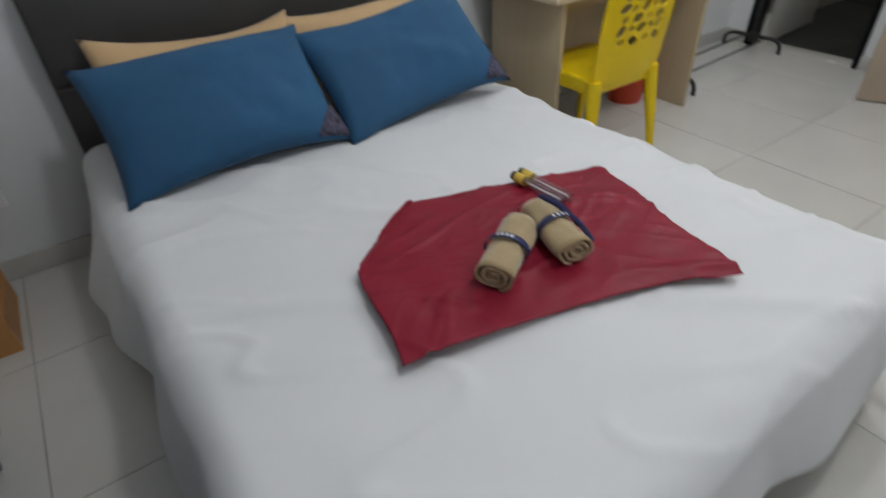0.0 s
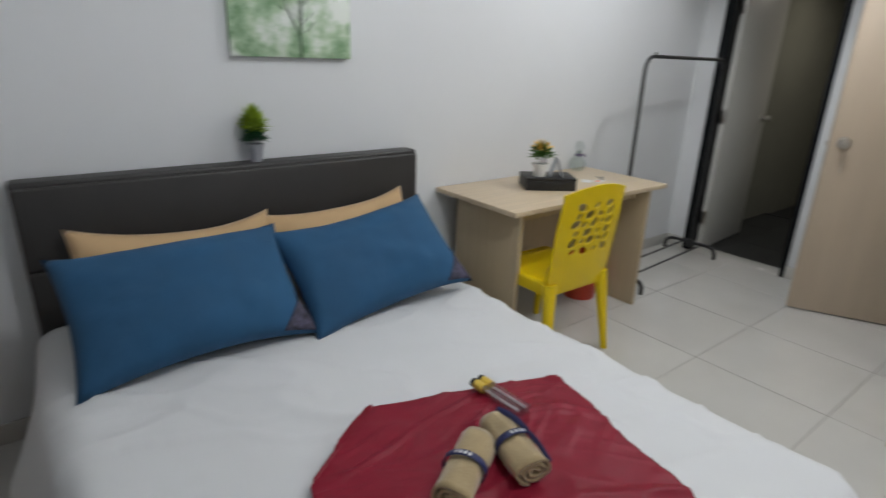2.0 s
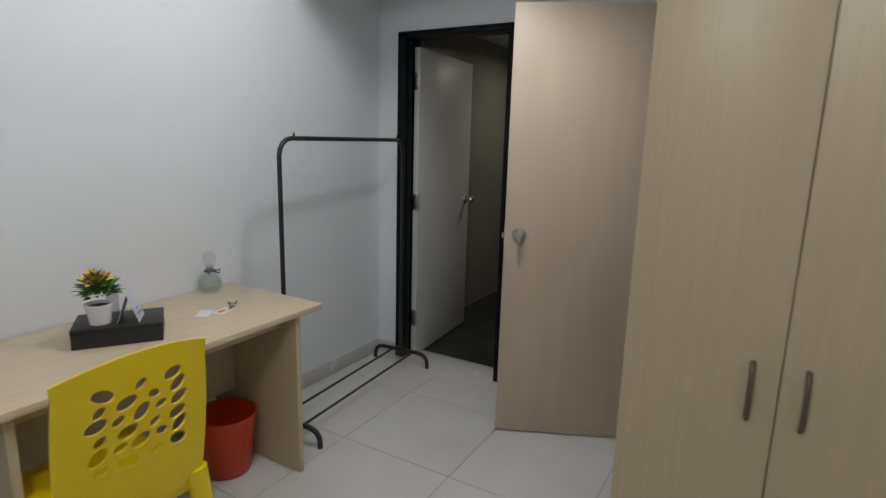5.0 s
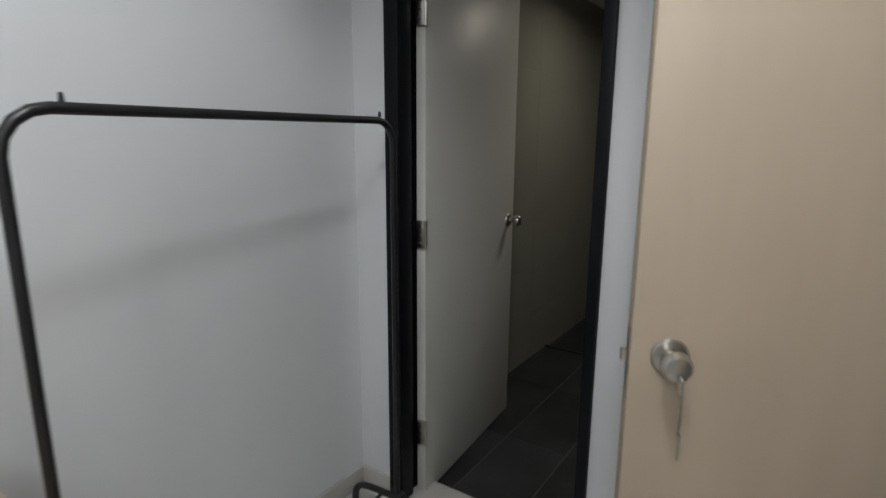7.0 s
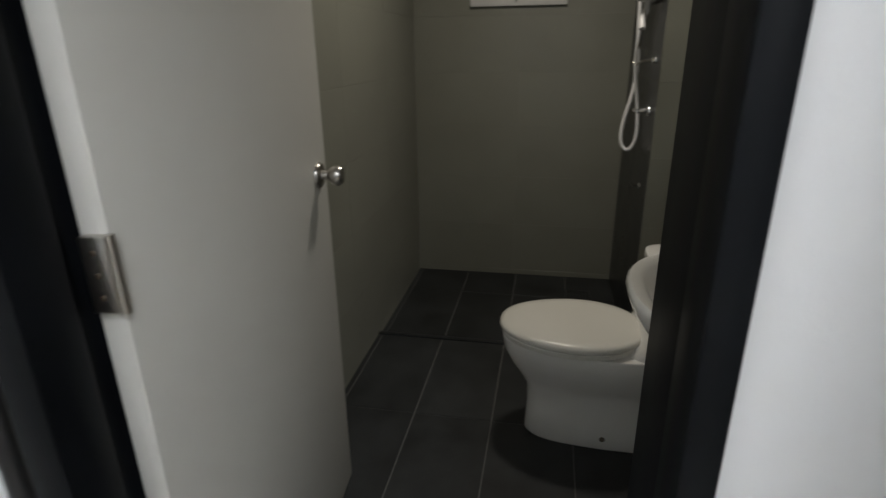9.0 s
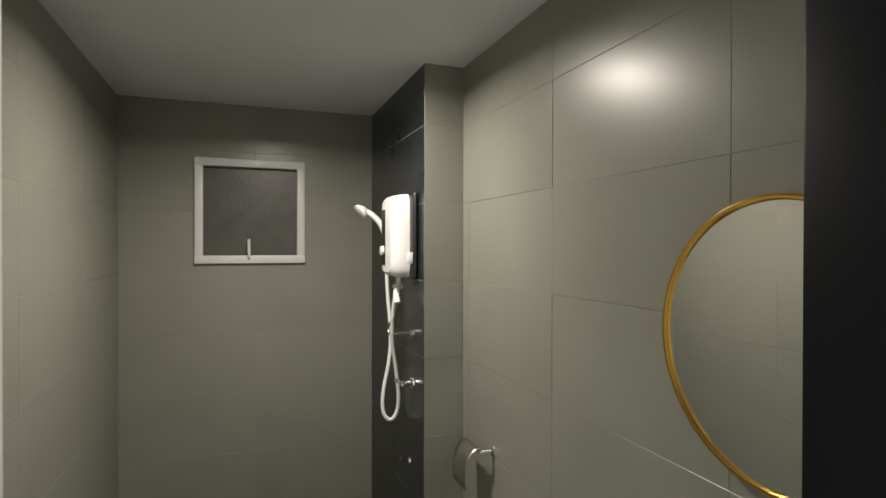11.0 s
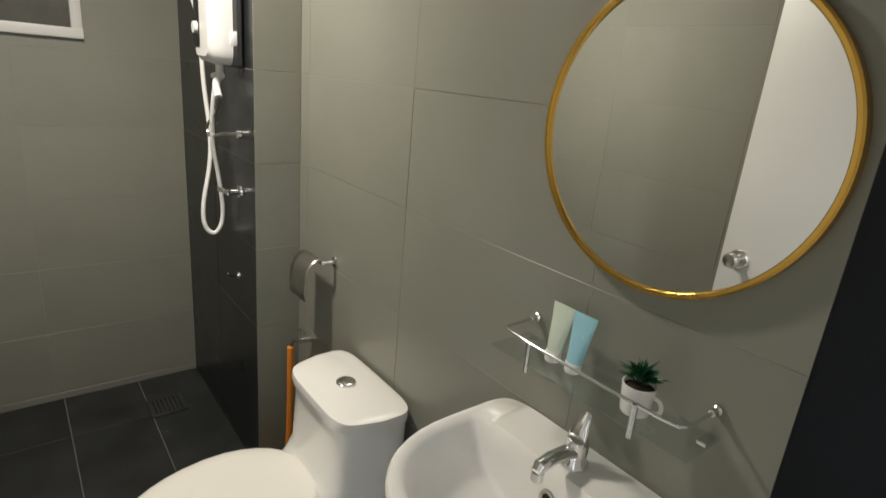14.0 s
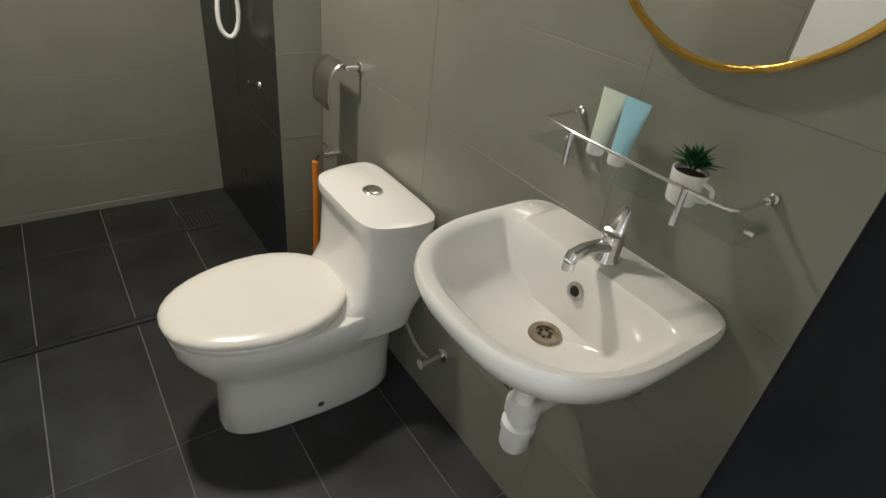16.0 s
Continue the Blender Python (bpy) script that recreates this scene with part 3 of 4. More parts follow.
# ---- plants ----
def leafy(parent, mat, n, centre, radius, height, size, spread, seed, up=0.6, droop=0.0, name="foliage"):
    """Many pointed leaves fanning from a centre."""
    rnd = random.Random(seed)
    b = bmesh.new()
    for i in range(n):
        az, el = rnd.uniform(0, 2 * math.pi), rnd.uniform(0.15, 1) ** up * math.pi / 2
        R = rnd.uniform(0.45, 1.0)
        base = Vector(centre) + Vector((math.cos(az) * math.cos(el) * radius * R, math.sin(az) * math.cos(el) * radius * R, math.sin(el) * height * R))
        d = Vector((math.cos(az) * math.cos(el), math.sin(az) * math.cos(el), math.sin(el) * 0.8 - droop)).normalized()
        d = (d + Vector((rnd.uniform(-1, 1), rnd.uniform(-1, 1), rnd.uniform(-1, 1))) * 0.35).normalized()
        s = d.cross(Vector((rnd.uniform(-0.4, 0.4), rnd.uniform(-0.4, 0.4), 1))).normalized()
        nrm = s.cross(d)
        L, W = size * rnd.uniform(0.7, 1.2), size * spread * rnd.uniform(0.7, 1.1)
        p = [base, base + d * L * 0.35 + s * W + nrm * 0.1 * L, base + d * L * 0.35 - s * W + nrm * 0.1 * L, base + d * L * 0.38, base + d * L - nrm * 0.18 * L]
        v = [b.verts.new(q) for q in p]
        b.faces.new((v[0], v[1], v[3]))
        b.faces.new((v[0], v[3], v[2]))
        b.faces.new((v[1], v[4], v[3]))
        b.faces.new((v[3], v[4], v[2]))
    ob = finish(name, b, mat, False)
    ob.parent = parent
    return ob


def pot(parent, mat, r0, r1, h, label):
    part("pot", lathe([(0, 0), (r0, 0), (r0 + (r1 - r0) * 0.85, h * 0.82), (r1 + 0.002, h * 0.84), (r1 + 0.003, h), (r1 - 0.006, h), (r1 - 0.008, h * 0.86), (0, h * 0.86)], 32, cap=False), mat, parent, label)
    part("soil", lathe([(r1 - 0.0065, h * 0.87), (r1 * 0.5, h * 0.92), (0, h * 0.93)], 20, cap=False), SOIL, parent)


def stems(parent, n, top, radius, seed, r=0.002):
    rnd = random.Random(seed)
    b = None
    for i in range(n):
        a = rnd.uniform(0, 6.28)
        q = rnd.uniform(0.2, 1) * radius
        b = tube([(0.3 * q * math.cos(a), 0.3 * q * math.sin(a), top[0]), (0.6 * q * math.cos(a), 0.6 * q * math.sin(a), (top[0] + top[1]) / 2), (q * math.cos(a), q * math.sin(a), top[1])], r, 5, b)
    part("stems", b, STEM, parent)


p = thing("potted_plant", "leafy green artificial plant in blue-grey pot on the shelf unit", "plant", (-0.515, -0.258, 0.812))
part("pot", lathe([(0, 0), (0.041, 0), (0.044, 0.004), (0.053, 0.062), (0.059, 0.066), (0.063, 0.098), (0.060, 0.101), (0.055, 0.098), (0.053, 0.084), (0, 0.084)], 36, cap=False), POT_BLUE, p, "blue speckled pot with a thick rim")
part("soil", lathe([(0.0535, 0.086), (0.03, 0.090), (0, 0.091)], 20, cap=False), SOIL, p)
stems(p, 16, (0.088, 0.165), 0.085, 3, 0.0022)
leafy(p, GREEN, 330, (0, 0, 0.155), 0.095, 0.070, 0.072, 0.24, 5, 1.1, 0.22)
p = thing("potted_plant", "small yellow-green artificial grass plant in grey pot on the headboard", "plant", (0.825, -0.055, 0.985))
pot(p, POT_GREY, 0.025, 0.034, 0.072, "grey ceramic pot")
leafy(p, GREEN_D, 200, (0, 0, 0.068), 0.036, 0.050, 0.042, 0.15, 8, 0.8)
leafy(p, GREEN_Y, 420, (0, 0, 0.085), 0.036, 0.110, 0.044, 0.13, 9, 0.6, name="grass_tip")

# ---- shelf unit, curtain ----
s = thing("shelf_unit", "narrow orange beech shelf unit with three open bays", "shelf", (-0.597, -0.468, 0))
SW, SD, SH = 0.198, 0.335, 0.812
part("side_panel", box((0, 0, 0), (SW, 0.016, SH - 0.016), 0.0015), ORANGEWOOD, s)
part("side_panel", box((0, SD - 0.016, 0), (SW, SD, SH - 0.016), 0.0015), ORANGEWOOD, s)
part("top_panel", box((-0.001, -0.002, SH - 0.016), (SW + 0.002, SD + 0.002, SH), 0.0015), ORANGEWOOD, s)
part("back_panel", box((0, 0.0165, 0.002), (0.006, SD - 0.0165, SH - 0.017)), ORANGEWOOD, s)
for z in (0.11, 0.32, 0.53):
    part("shelf_board", box((0.0065, 0.0165, z), (SW - 0.003, SD - 0.0165, z + 0.016), 0.001), ORANGEWOOD, s)
part("plinth", box((SW - 0.017, 0.0165, 0.0), (SW - 0.002, SD - 0.0165, 0.109)), ORANGEWOOD, s)
for x, y in ((0.03, 0.795), (0.155, 0.795), (0.03, 0.54), (0.155, 0.54)):
    part("screw_cap", moved(lathe([(0, 0), (0.004, 0), (0.003, 0.0015), (0, 0.0015)], 12), pose(x, 0, y, 90, 0, 0)), BRONZE, s)
it = thing("folded_cloth", "dark maroon folded cloth lying on the shelf", "cloth", (-0.485, -0.31, 0.546))
part("bundle", box((-0.085, -0.09, 0), (0.098, 0.10, 0.10), 0.042, 5), material("maroon_cloth", (0.075, 0.028, 0.024), 0.9, bump=0.5, bump_scale=40), it)


def curtain_point(u, v):
    y = -1.22 - 1.5 * u + 0.42 * v ** 1.4 * (1 - u)
    ph = u * 2 * math.pi * 15
    amp = 0.034 + 0.012 * noise.noise(Vector((u * 9, 0, 1)))
    flare = 0.5 + 0.7 * v
    x = -0.535 + amp * flare * math.sin(ph + 0.6 * math.sin(ph * 0.37)) + 0.012 * noise.noise(Vector((u * 20, v * 3, 2)))
    return (x - 0.02 + 0.05 * v, y + 0.012 * flare * math.cos(ph * 2) , 2.50 - v * 2.47)


c = thing("curtain", "dark grey floor-length curtain hanging in folds", "curtain", (0, 0, 0))
thicken(part("drape", grid(300, 24, curtain_point), CURTAIN, c, angle=180), 0.002, 0)
rod = thing("curtain_rod", "black metal curtain rod on the wall", "curtain rod", (-0.53, -1.75, 2.51))
part("rod", tube([(0, 1.02, 0.01), (0, -1.1, 0.01)], 0.011, 12), BLACK, rod)
for y in (0.98, -1.06):
    part("bracket", box((-0.076, y - 0.01, 0), (0.0, y + 0.01, 0.02), 0.003), BLACK, rod)

# ---- picture ----
p = thing("wall_picture", "unframed canvas print of a misty green wood", "picture", (1.03, 0, 1.575))
part("canvas", box((-0.26, -0.028, -0.18), (0.26, -0.002, 0.18), 0.003), PRINT, p)
rnd = random.Random(4)
tr = tube([(0.035, -0.0285, -0.178), (0.032, -0.0285, -0.09), (0.040, -0.0285, 0.0), (0.030, -0.0285, 0.175)], 0.010, 6, flat=0.06)
tr = tube([(0.033, -0.0285, -0.10), (-0.01, -0.0285, -0.02), (-0.05, -0.0285, 0.08), (-0.075, -0.0285, 0.175)], 0.006, 6, tr, flat=0.08)
for k in range(16):
    z = rnd.uniform(-0.09, 0.12)
    sg = rnd.choice((-1, 1))
    L = rnd.uniform(0.03, 0.12)
    tr = tube([(0.034, -0.0285, z), (0.034 + sg * L * 0.5, -0.0285, z + L * rnd.uniform(0.2, 0.5)), (0.034 + sg * L, -0.0285, z + min(L * rnd.uniform(0.5, 1.2), 0.05))], rnd.uniform(0.0008, 0.002), 5, tr, flat=0.1)
part("printed_tree", tr, TRUNK_INK, p, "printed dark tree")

# ---- desk and what stands on it ----
dk = thing("desk", "pale oak laminate desk against the wall", "desk", (2.40, -0.31, 0))
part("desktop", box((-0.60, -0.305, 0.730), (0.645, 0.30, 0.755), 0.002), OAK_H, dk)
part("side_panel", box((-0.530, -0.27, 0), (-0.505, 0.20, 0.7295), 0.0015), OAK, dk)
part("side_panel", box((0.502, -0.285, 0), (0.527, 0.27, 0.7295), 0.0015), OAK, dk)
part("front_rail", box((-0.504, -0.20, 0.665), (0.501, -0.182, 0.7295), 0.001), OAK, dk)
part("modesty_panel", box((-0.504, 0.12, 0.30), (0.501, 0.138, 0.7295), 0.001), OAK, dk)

tr = thing("black_box", "closed black rectangular box on the desk", "box", (2.335, -0.315, 0.756), -34)
part("box_body", box((-0.137, -0.092, 0), (0.137, 0.092, 0.052), 0.002), BLACKP, tr)
part("box_lid", box((-0.138, -0.093, 0.0535), (0.138, 0.093, 0.068), 0.0025), BLACKP, tr)
p = thing("potted_plant", "artificial plant with yellow flowers in white pot on a box", "plant", (2.272, -0.312, 0.8245))
pot(p, POT_WHITE, 0.032, 0.042, 0.07, "white ceramic pot")
leafy(p, GREEN, 170, (0, 0, 0.07), 0.058, 0.085, 0.04, 0.26, 15, 0.7)
leafy(p, PETAL, 60, (-0.005, 0, 0.125), 0.055, 0.05, 0.026, 0.5, 16, 0.7, name="flowers")
bt = thing("small_bottle", "small clear bottle with green cap on the black box", "bottle", (2.345, -0.262, 0.8245), 0)
part("bottle_body", lathe([(0, 0), (0.018, 0), (0.02, 0.004), (0.02, 0.085), (0.009, 0.105), (0.009, 0.115), (0, 0.115)], 20), CLEARP, bt)
part("cap", lathe([(0, 0.115), (0.012, 0.115), (0.012, 0.14), (0, 0.142)], 16), material("green_cap", (0.12, 0.45, 0.15), 0.4), bt, "green cap")
cd = thing("folded_card", "pale blue folded card standing on the black box", "card", (2.355, -0.352, 0.8245), 50)
b = bmesh.new()
v = [b.verts.new(q) for q in ((-0.05, -0.035, 0), (0.05, -0.035, 0), (0.05, 0.0, 0.10), (-0.05, 0.0, 0.10), (-0.05, 0.035, 0), (0.05, 0.035, 0))]
b.faces.new((v[0], v[1], v[2], v[3]))
b.faces.new((v[3], v[2], v[5], v[4]))
thicken(part("card_body", b, CARD, cd, smooth=False), 0.0012)
pr = box((-0.03, -0.0375, 0.02), (0.03, -0.0365, 0.03))
pr = box((-0.03, -0.0375, 0.04), (0.02, -0.0365, 0.046), bm=pr)
part("printed_lines", moved(pr, Matrix.Translation((0, -0.035, 0)) @ pose(0, 0, 0, -19.3, 0, 0) @ Matrix.Translation((0, 0.035, 0))), material("grey_print", (0.3, 0.33, 0.38), 0.6), cd)
jr = thing("glass_diffuser", "round clear glass jar with purple ribbon on the desk", "jar", (2.885, -0.075, 0.756))
part("jar_body", lathe([(0, 0), (0.03, 0), (0.042, 0.015), (0.045, 0.038), (0.036, 0.062), (0.018, 0.078), (0.016, 0.098), (0.021, 0.104), (0.018, 0.105), (0.013, 0.098), (0.014, 0.079), (0.03, 0.06), (0.04, 0.038), (0.037, 0.017), (0.02, 0.006), (0, 0.006)], 28, cap=False), GLASS, jr)
part("stopper", lathe([(0.011, 0.09), (0.012, 0.106), (0.024, 0.118), (0.026, 0.135), (0.018, 0.155), (0, 0.162)], 24), GLASS, jr, "clear glass stopper")
part("ribbon", tube([(0.019 * math.cos(a * 0.628), 0.019 * math.sin(a * 0.628), 0.084) for a in range(11)], 0.004, 6, tube([(0, -0.02, 0.085), (0.02, -0.03, 0.075), (0.03, -0.024, 0.088), (0, -0.02, 0.084), (-0.03, -0.026, 0.09), (-0.02, -0.03, 0.075)], 0.003, 6)), material("purple_ribbon", (0.10, 0.06, 0.16), 0.5), jr, "purple ribbon")
jr.scale = (1.18, 1.18, 1.18)
kc = thing("key_card", "white access card with orange print on the desk", "card", (2.73, -0.36, 0.756), 12)
part("card_body", box((-0.043, -0.027, 0), (0.043, 0.027, 0.0012), 0.0003), PAPER, kc)
part("printed_patch", box((-0.028, -0.012, 0.0012), (0.012, 0.012, 0.0016)), ORANGE, kc, "orange printed patch")
kc2 = thing("key_card", "white access card lying on the desk", "card", (2.665, -0.325, 0.756), 40)
part("card_body", box((-0.043, -0.027, 0), (0.043, 0.027, 0.0012), 0.0003), PAPER, kc2)
ky = thing("key_bunch", "small bunch of dark metal keys on the desk", "keys", (2.80, -0.335, 0.7575), 15)
part("key_ring", tube([(0.013 * math.cos(a * 0.524), 0.013 * math.sin(a * 0.524), 0.003) for a in range(13)], 0.0015, 6), STEEL, ky)
for a in (20, 60, 200):
    b = box((0.012, -0.009, 0), (0.03, 0.009, 0.002), 0.0006)
    b = box((0.03, -0.003, 0), (0.058, 0.003, 0.002), 0.0004, bm=b)
    part("key", moved(b, pose(0, 0, 0.002, 0, 0, a)), BRONZE, ky)

bn = thing("waste_bin", "red plastic waste bin under the desk", "bin", (2.755, -0.30, 0))
part("bucket", lathe([(0, 0), (0.095, 0), (0.098, 0.004), (0.128, 0.262), (0.134, 0.264), (0.134, 0.276), (0.126, 0.276), (0.095, 0.01), (0, 0.01)], 40, cap=False), REDP, bn)

# ---- yellow chair ----
ch = thing("chair", "yellow moulded plastic chair with oval cut-outs in the back", "chair", (2.10, -0.56, 0), -1)


def oval(cx, cy, a, c, turn, n=14):
    t = radians(turn)
    return [(cx + a * math.cos(k * 2 * math.pi / n) * math.cos(t) - c * math.sin(k * 2 * math.pi / n) * math.sin(t),
             cy + a * math.cos(k * 2 * math.pi / n) * math.sin(t) + c * math.sin(k * 2 * math.pi / n) * math.cos(t)) for k in range(n)]


def back_shape(x, z):
    """Bend of the backrest: dished across, leaning back."""
    return Vector((x, -0.205 - 0.05 * (z - 0.42) / 0.45 - 0.03 + 0.55 * x * x, z))


b = bmesh.new()
outline = []
for k in range(13):
    outline.append((-0.205 + 0.41 * k / 12, 0.40 + 0.03 * (1 - (2 * k / 12 - 1) ** 2) * -1 + 0.03))
for k in range(1, 12):
    outline.append((0.205 + 0.012 * math.sin(k / 12 * math.pi), 0.43 + 0.435 * k / 12))
for k in range(15):
    q = 1 - 2 * k / 14
    outline.append((0.212 * q, 0.868 + 0.035 * (1 - q * q) + 0.0))
for k in range(11, 0, -1):
    outline.append((-0.205 - 0.012 * math.sin(k / 12 * math.pi), 0.43 + 0.435 * k / 12))
loops = [outline]
rows = ((0.805, 3, 0.0), (0.765, 4, 0.5), (0.722, 5, 0.1), (0.678, 4, 0.3), (0.634, 5, 0.6), (0.590, 4, 0.2))
rnd = random.Random(11)
for z, n, ph in rows:
    for k in range(n):
        x = (k - (n - 1) / 2) * 0.26 / n * 1.12 + rnd.uniform(-0.004, 0.004)
        big = 1.25 if (k + n) % 2 else 0.82
        loops.append(oval(x, z + rnd.uniform(-0.004, 0.004), 0.0235 * big, 0.0155 * big, rnd.choice((20, 35, 50, -25, 10))))
edges = []
for lp in loops:
    vs = [b.verts.new((x, 0, z)) for x, z in lp]
    edges += [b.edges.new((vs[k], vs[(k + 1) % len(vs)])) for k in range(len(vs))]
bmesh.ops.triangle_fill(b, use_beauty=True, use_dissolve=False, edges=edges, normal=(0, 1, 0))
for v in b.verts:
    v.co = back_shape(v.co.x, v.co.z)
thicken(part("backrest", b, YELLOW, ch, "pierced yellow backrest", smooth=False), 0.009, 0)


def seat_point(u, v):
    a, c = 2 * u - 1, v
    w = 0.215 - 0.012 * (1 - c)
    return (a * w, -0.215 + 0.43 * c, 0.435 - 0.012 * (1 - a * a) * math.sin(math.pi * min(1, c * 1.1)) - 0.02 * max(0, c - 0.85) / 0.15 - 0.008 * max(0, abs(a) - 0.9) / 0.1)


thicken(part("seat", grid(24, 24, seat_point), YELLOW, ch, angle=60), 0.007)
ap = None
for x0, y0, x1, y1 in ((-0.212, -0.21, -0.205, 0.2), (0.205, -0.21, 0.212, 0.2), (-0.205, 0.2, 0.205, 0.208), (-0.205, -0.218, 0.205, -0.21)):
    ap = box((x0, y0, 0.37), (x1, y1, 0.428), 0.003, bm=ap)
part("apron", ap, YELLOW, ch)


def chair_leg(sx, y0, y1):
    """Channel leg, splayed and narrowing to the foot."""
    secs = []
    for k in range(9):
        q = k / 8
        z = 0.43 * (1 - q)
        x = sx * (0.185 + 0.035 * q)
        y = y0 + (y1 - y0) * q
        w, d2 = 0.040 - 0.022 * q, 0.032 - 0.016 * q
        secs.append([(x + w * math.cos(i * math.pi / 6), y + d2 * math.sin(i * math.pi / 6), z) for i in range(12)])
    return loft(secs)


for sx in (-1, 1):
    part("leg", chair_leg(sx, -0.205, -0.265), YELLOW, ch)
    part("leg", chair_leg(sx, 0.175, 0.225), YELLOW, ch)
    b = loft([[(sx * (0.19 + 0.006 * math.sin(q * 3)) + 0.02 * math.cos(i * math.pi / 5), -0.212 - 0.02 * q + 0.018 + 0.012 * math.sin(i * math.pi / 5), 0.40 + 0.12 * q) for i in range(10)] for q in (0, 0.5, 1)])
    part("back_post", b, YELLOW, ch)

# ---- garment rack ----
rk = thing("garment_rack", "black tubular steel garment rack on two arched feet", "clothes rack", (3.626, -0.293, 0), 4.0)
hx = 0.541
pts = [(-hx, 0, 0.06), (-hx, 0, 1.38)] + [(-hx + 0.08 * (1 - math.cos(a)), 0, 1.38 + 0.08 * math.sin(a)) for a in (0.4, 0.8, 1.2, 1.57)]
pts += [(-x, y, z) for x, y, z in reversed(pts)]
part("hanging_frame", tube(pts, 0.011, 14), BLACK, rk)
for x in (-0.44, 0.47):
    part("rail_stop", lathe([(0, 0), (0.006, 0), (0.004, 0.016), (0, 0.018)], 10, at=(x, 0, 1.47)), BLACK, rk)
for sx in (-1, 1):
    part("socket_block", box((sx * hx - 0.017, -0.03, 0.05), (sx * hx + 0.017, 0.03, 0.115), 0.008), BLACKP, rk)
    part("foot", tube([(sx * hx, -0.20, 0.0), (sx * hx, -0.198, 0.055), (sx * hx, -0.165, 0.09), (sx * hx, -0.06, 0.09), (sx * hx, 0.06, 0.09), (sx * hx, 0.165, 0.09), (sx * hx, 0.198, 0.055), (sx * hx, 0.20, 0.0)], 0.013, 12, smooth=2), BLACKP, rk, "arched black foot")
for y in (-0.075, 0.075):
    part("base_rail", tube([(-hx, y, 0.075), (hx, y, 0.075)], 0.007, 10), BLACK, rk)

# ---- wardrobe ----
wr = thing("wardrobe", "pale oak laminate three-door wardrobe with dark bow handles", "wardrobe", (2.595, -2.467, 0))
part("body", box((0.019, -0.48, 0.0), (0.535, 0.48, 1.838), 0.0015), OAK, wr)
part("top_panel", box((0.0, -0.481, 1.839), (0.535, 0.481, 1.857), 0.001), OAK, wr)
part("plinth", box((0.004, -0.478, 0.0), (0.0185, 0.478, 0.058), 0.001), OAK, wr)
for k, (y0, hy) in enumerate(((0.1615, 0.213), (-0.1585, 0.113), (-0.4785, -0.206))):
    dr = part("door", box((0, y0, 0.061), (0.0175, y0 + 0.317, 1.836), 0.0015), OAK, wr)
    part("handle", tube([(0.002, hy, 0.90), (-0.018, hy, 0.912), (-0.027, hy, 0.965), (-0.018, hy, 1.018), (0.002, hy, 1.03)], 0.006, 10, smooth=2), BRONZE, dr, "dark bronze bow handle")

# ---- bathroom things ----
to = thing("toilet", "white porcelain close-coupled toilet, lid closed", "toilet", (5.589, -1.335, BF))


def egg(z, y0, y1, w, n=32, square=2.2, x0=0.0):
    """Egg ring: back at y0, front at y1 (metres north of the wall), width w."""
    out = []
    for k in range(n):
        a = 2 * math.pi * k / n
        c, s = math.cos(a), math.sin(a)
        x = math.copysign(abs(c) ** (2 / square), c) * w / 2
        y = (y0 + y1) / 2 + math.copysign(abs(s) ** (2 / square), s) * (y1 - y0) / 2
        x *= 1 - 0.16 * max(0, (y - y0) / (y1 - y0) - 0.45) / 0.55
        out.append((x0 + x, y, z))
    return out


part("pedestal", loft([egg(0, 0.06, 0.595, 0.225, square=3.4), egg(0.012, 0.055, 0.605, 0.235, square=3.4), egg(0.12, 0.055, 0.60, 0.225, square=3.2), egg(0.20, 0.045, 0.605, 0.225, square=3),
                       egg(0.24, 0.03, 0.63, 0.26, square=2.8), egg(0.29, 0.02, 0.665, 0.31, square=2.6), egg(0.34, 0.02, 0.69, 0.35, square=2.5), egg(0.385, 0.02, 0.697, 0.365, square=2.5), egg(0.395, 0.03, 0.69, 0.355, square=2.5)]), PORCELAIN, to)
tank = part("tank", loft([egg(0.30, 0.014, 0.33, 0.335, square=3.5), egg(0.36, 0.012, 0.315, 0.355, square=4), egg(0.396, 0.012, 0.285, 0.372, square=5), egg(0.425, 0.012, 0.245, 0.382, square=6), egg(0.465, 0.012, 0.222, 0.386, square=6), egg(0.60, 0.012, 0.212, 0.392, square=6), egg(0.645, 0.012, 0.212, 0.392, square=6)]), PORCELAIN, to)
lid = part("tank_lid", loft([egg(0.648, 0.008, 0.222, 0.402, square=5.5), egg(0.665, 0.006, 0.225, 0.406, square=5.5), egg(0.680, 0.008, 0.222, 0.402, square=5.5), egg(0.688, 0.03, 0.20, 0.36, square=4)]), PORCELAIN, tank)
bt = lathe([(0.0, 0.687), (0.028, 0.687), (0.028, 0.693), (0.024, 0.696), (0, 0.697)], 28, at=(0, 0.115, 0))
part("flush_button", bt, CHROME, tank, "chrome flush button")
part("seat", loft([egg(0.397, 0.225, 0.695, 0.372, square=2.3), egg(0.404, 0.222, 0.700, 0.378, square=2.3), egg(0.413, 0.222, 0.700, 0.378, square=2.3), egg(0.416, 0.225, 0.697, 0.372, square=2.3)]), SEATP, to)
part("lid", loft([egg(0.417, 0.224, 0.700, 0.376, square=2.3), egg(0.422, 0.217, 0.706, 0.386, square=2.3), egg(0.432, 0.215, 0.708, 0.388, square=2.3), egg(0.440, 0.219, 0.703, 0.382, square=2.3), egg(0.4455, 0.232, 0.688, 0.36, square=2.3), egg(0.449, 0.262, 0.655, 0.30, square=2.25), egg(0.451, 0.33, 0.58, 0.18, square=2.2)]), SEATP, to, "white plastic lid", angle=60)
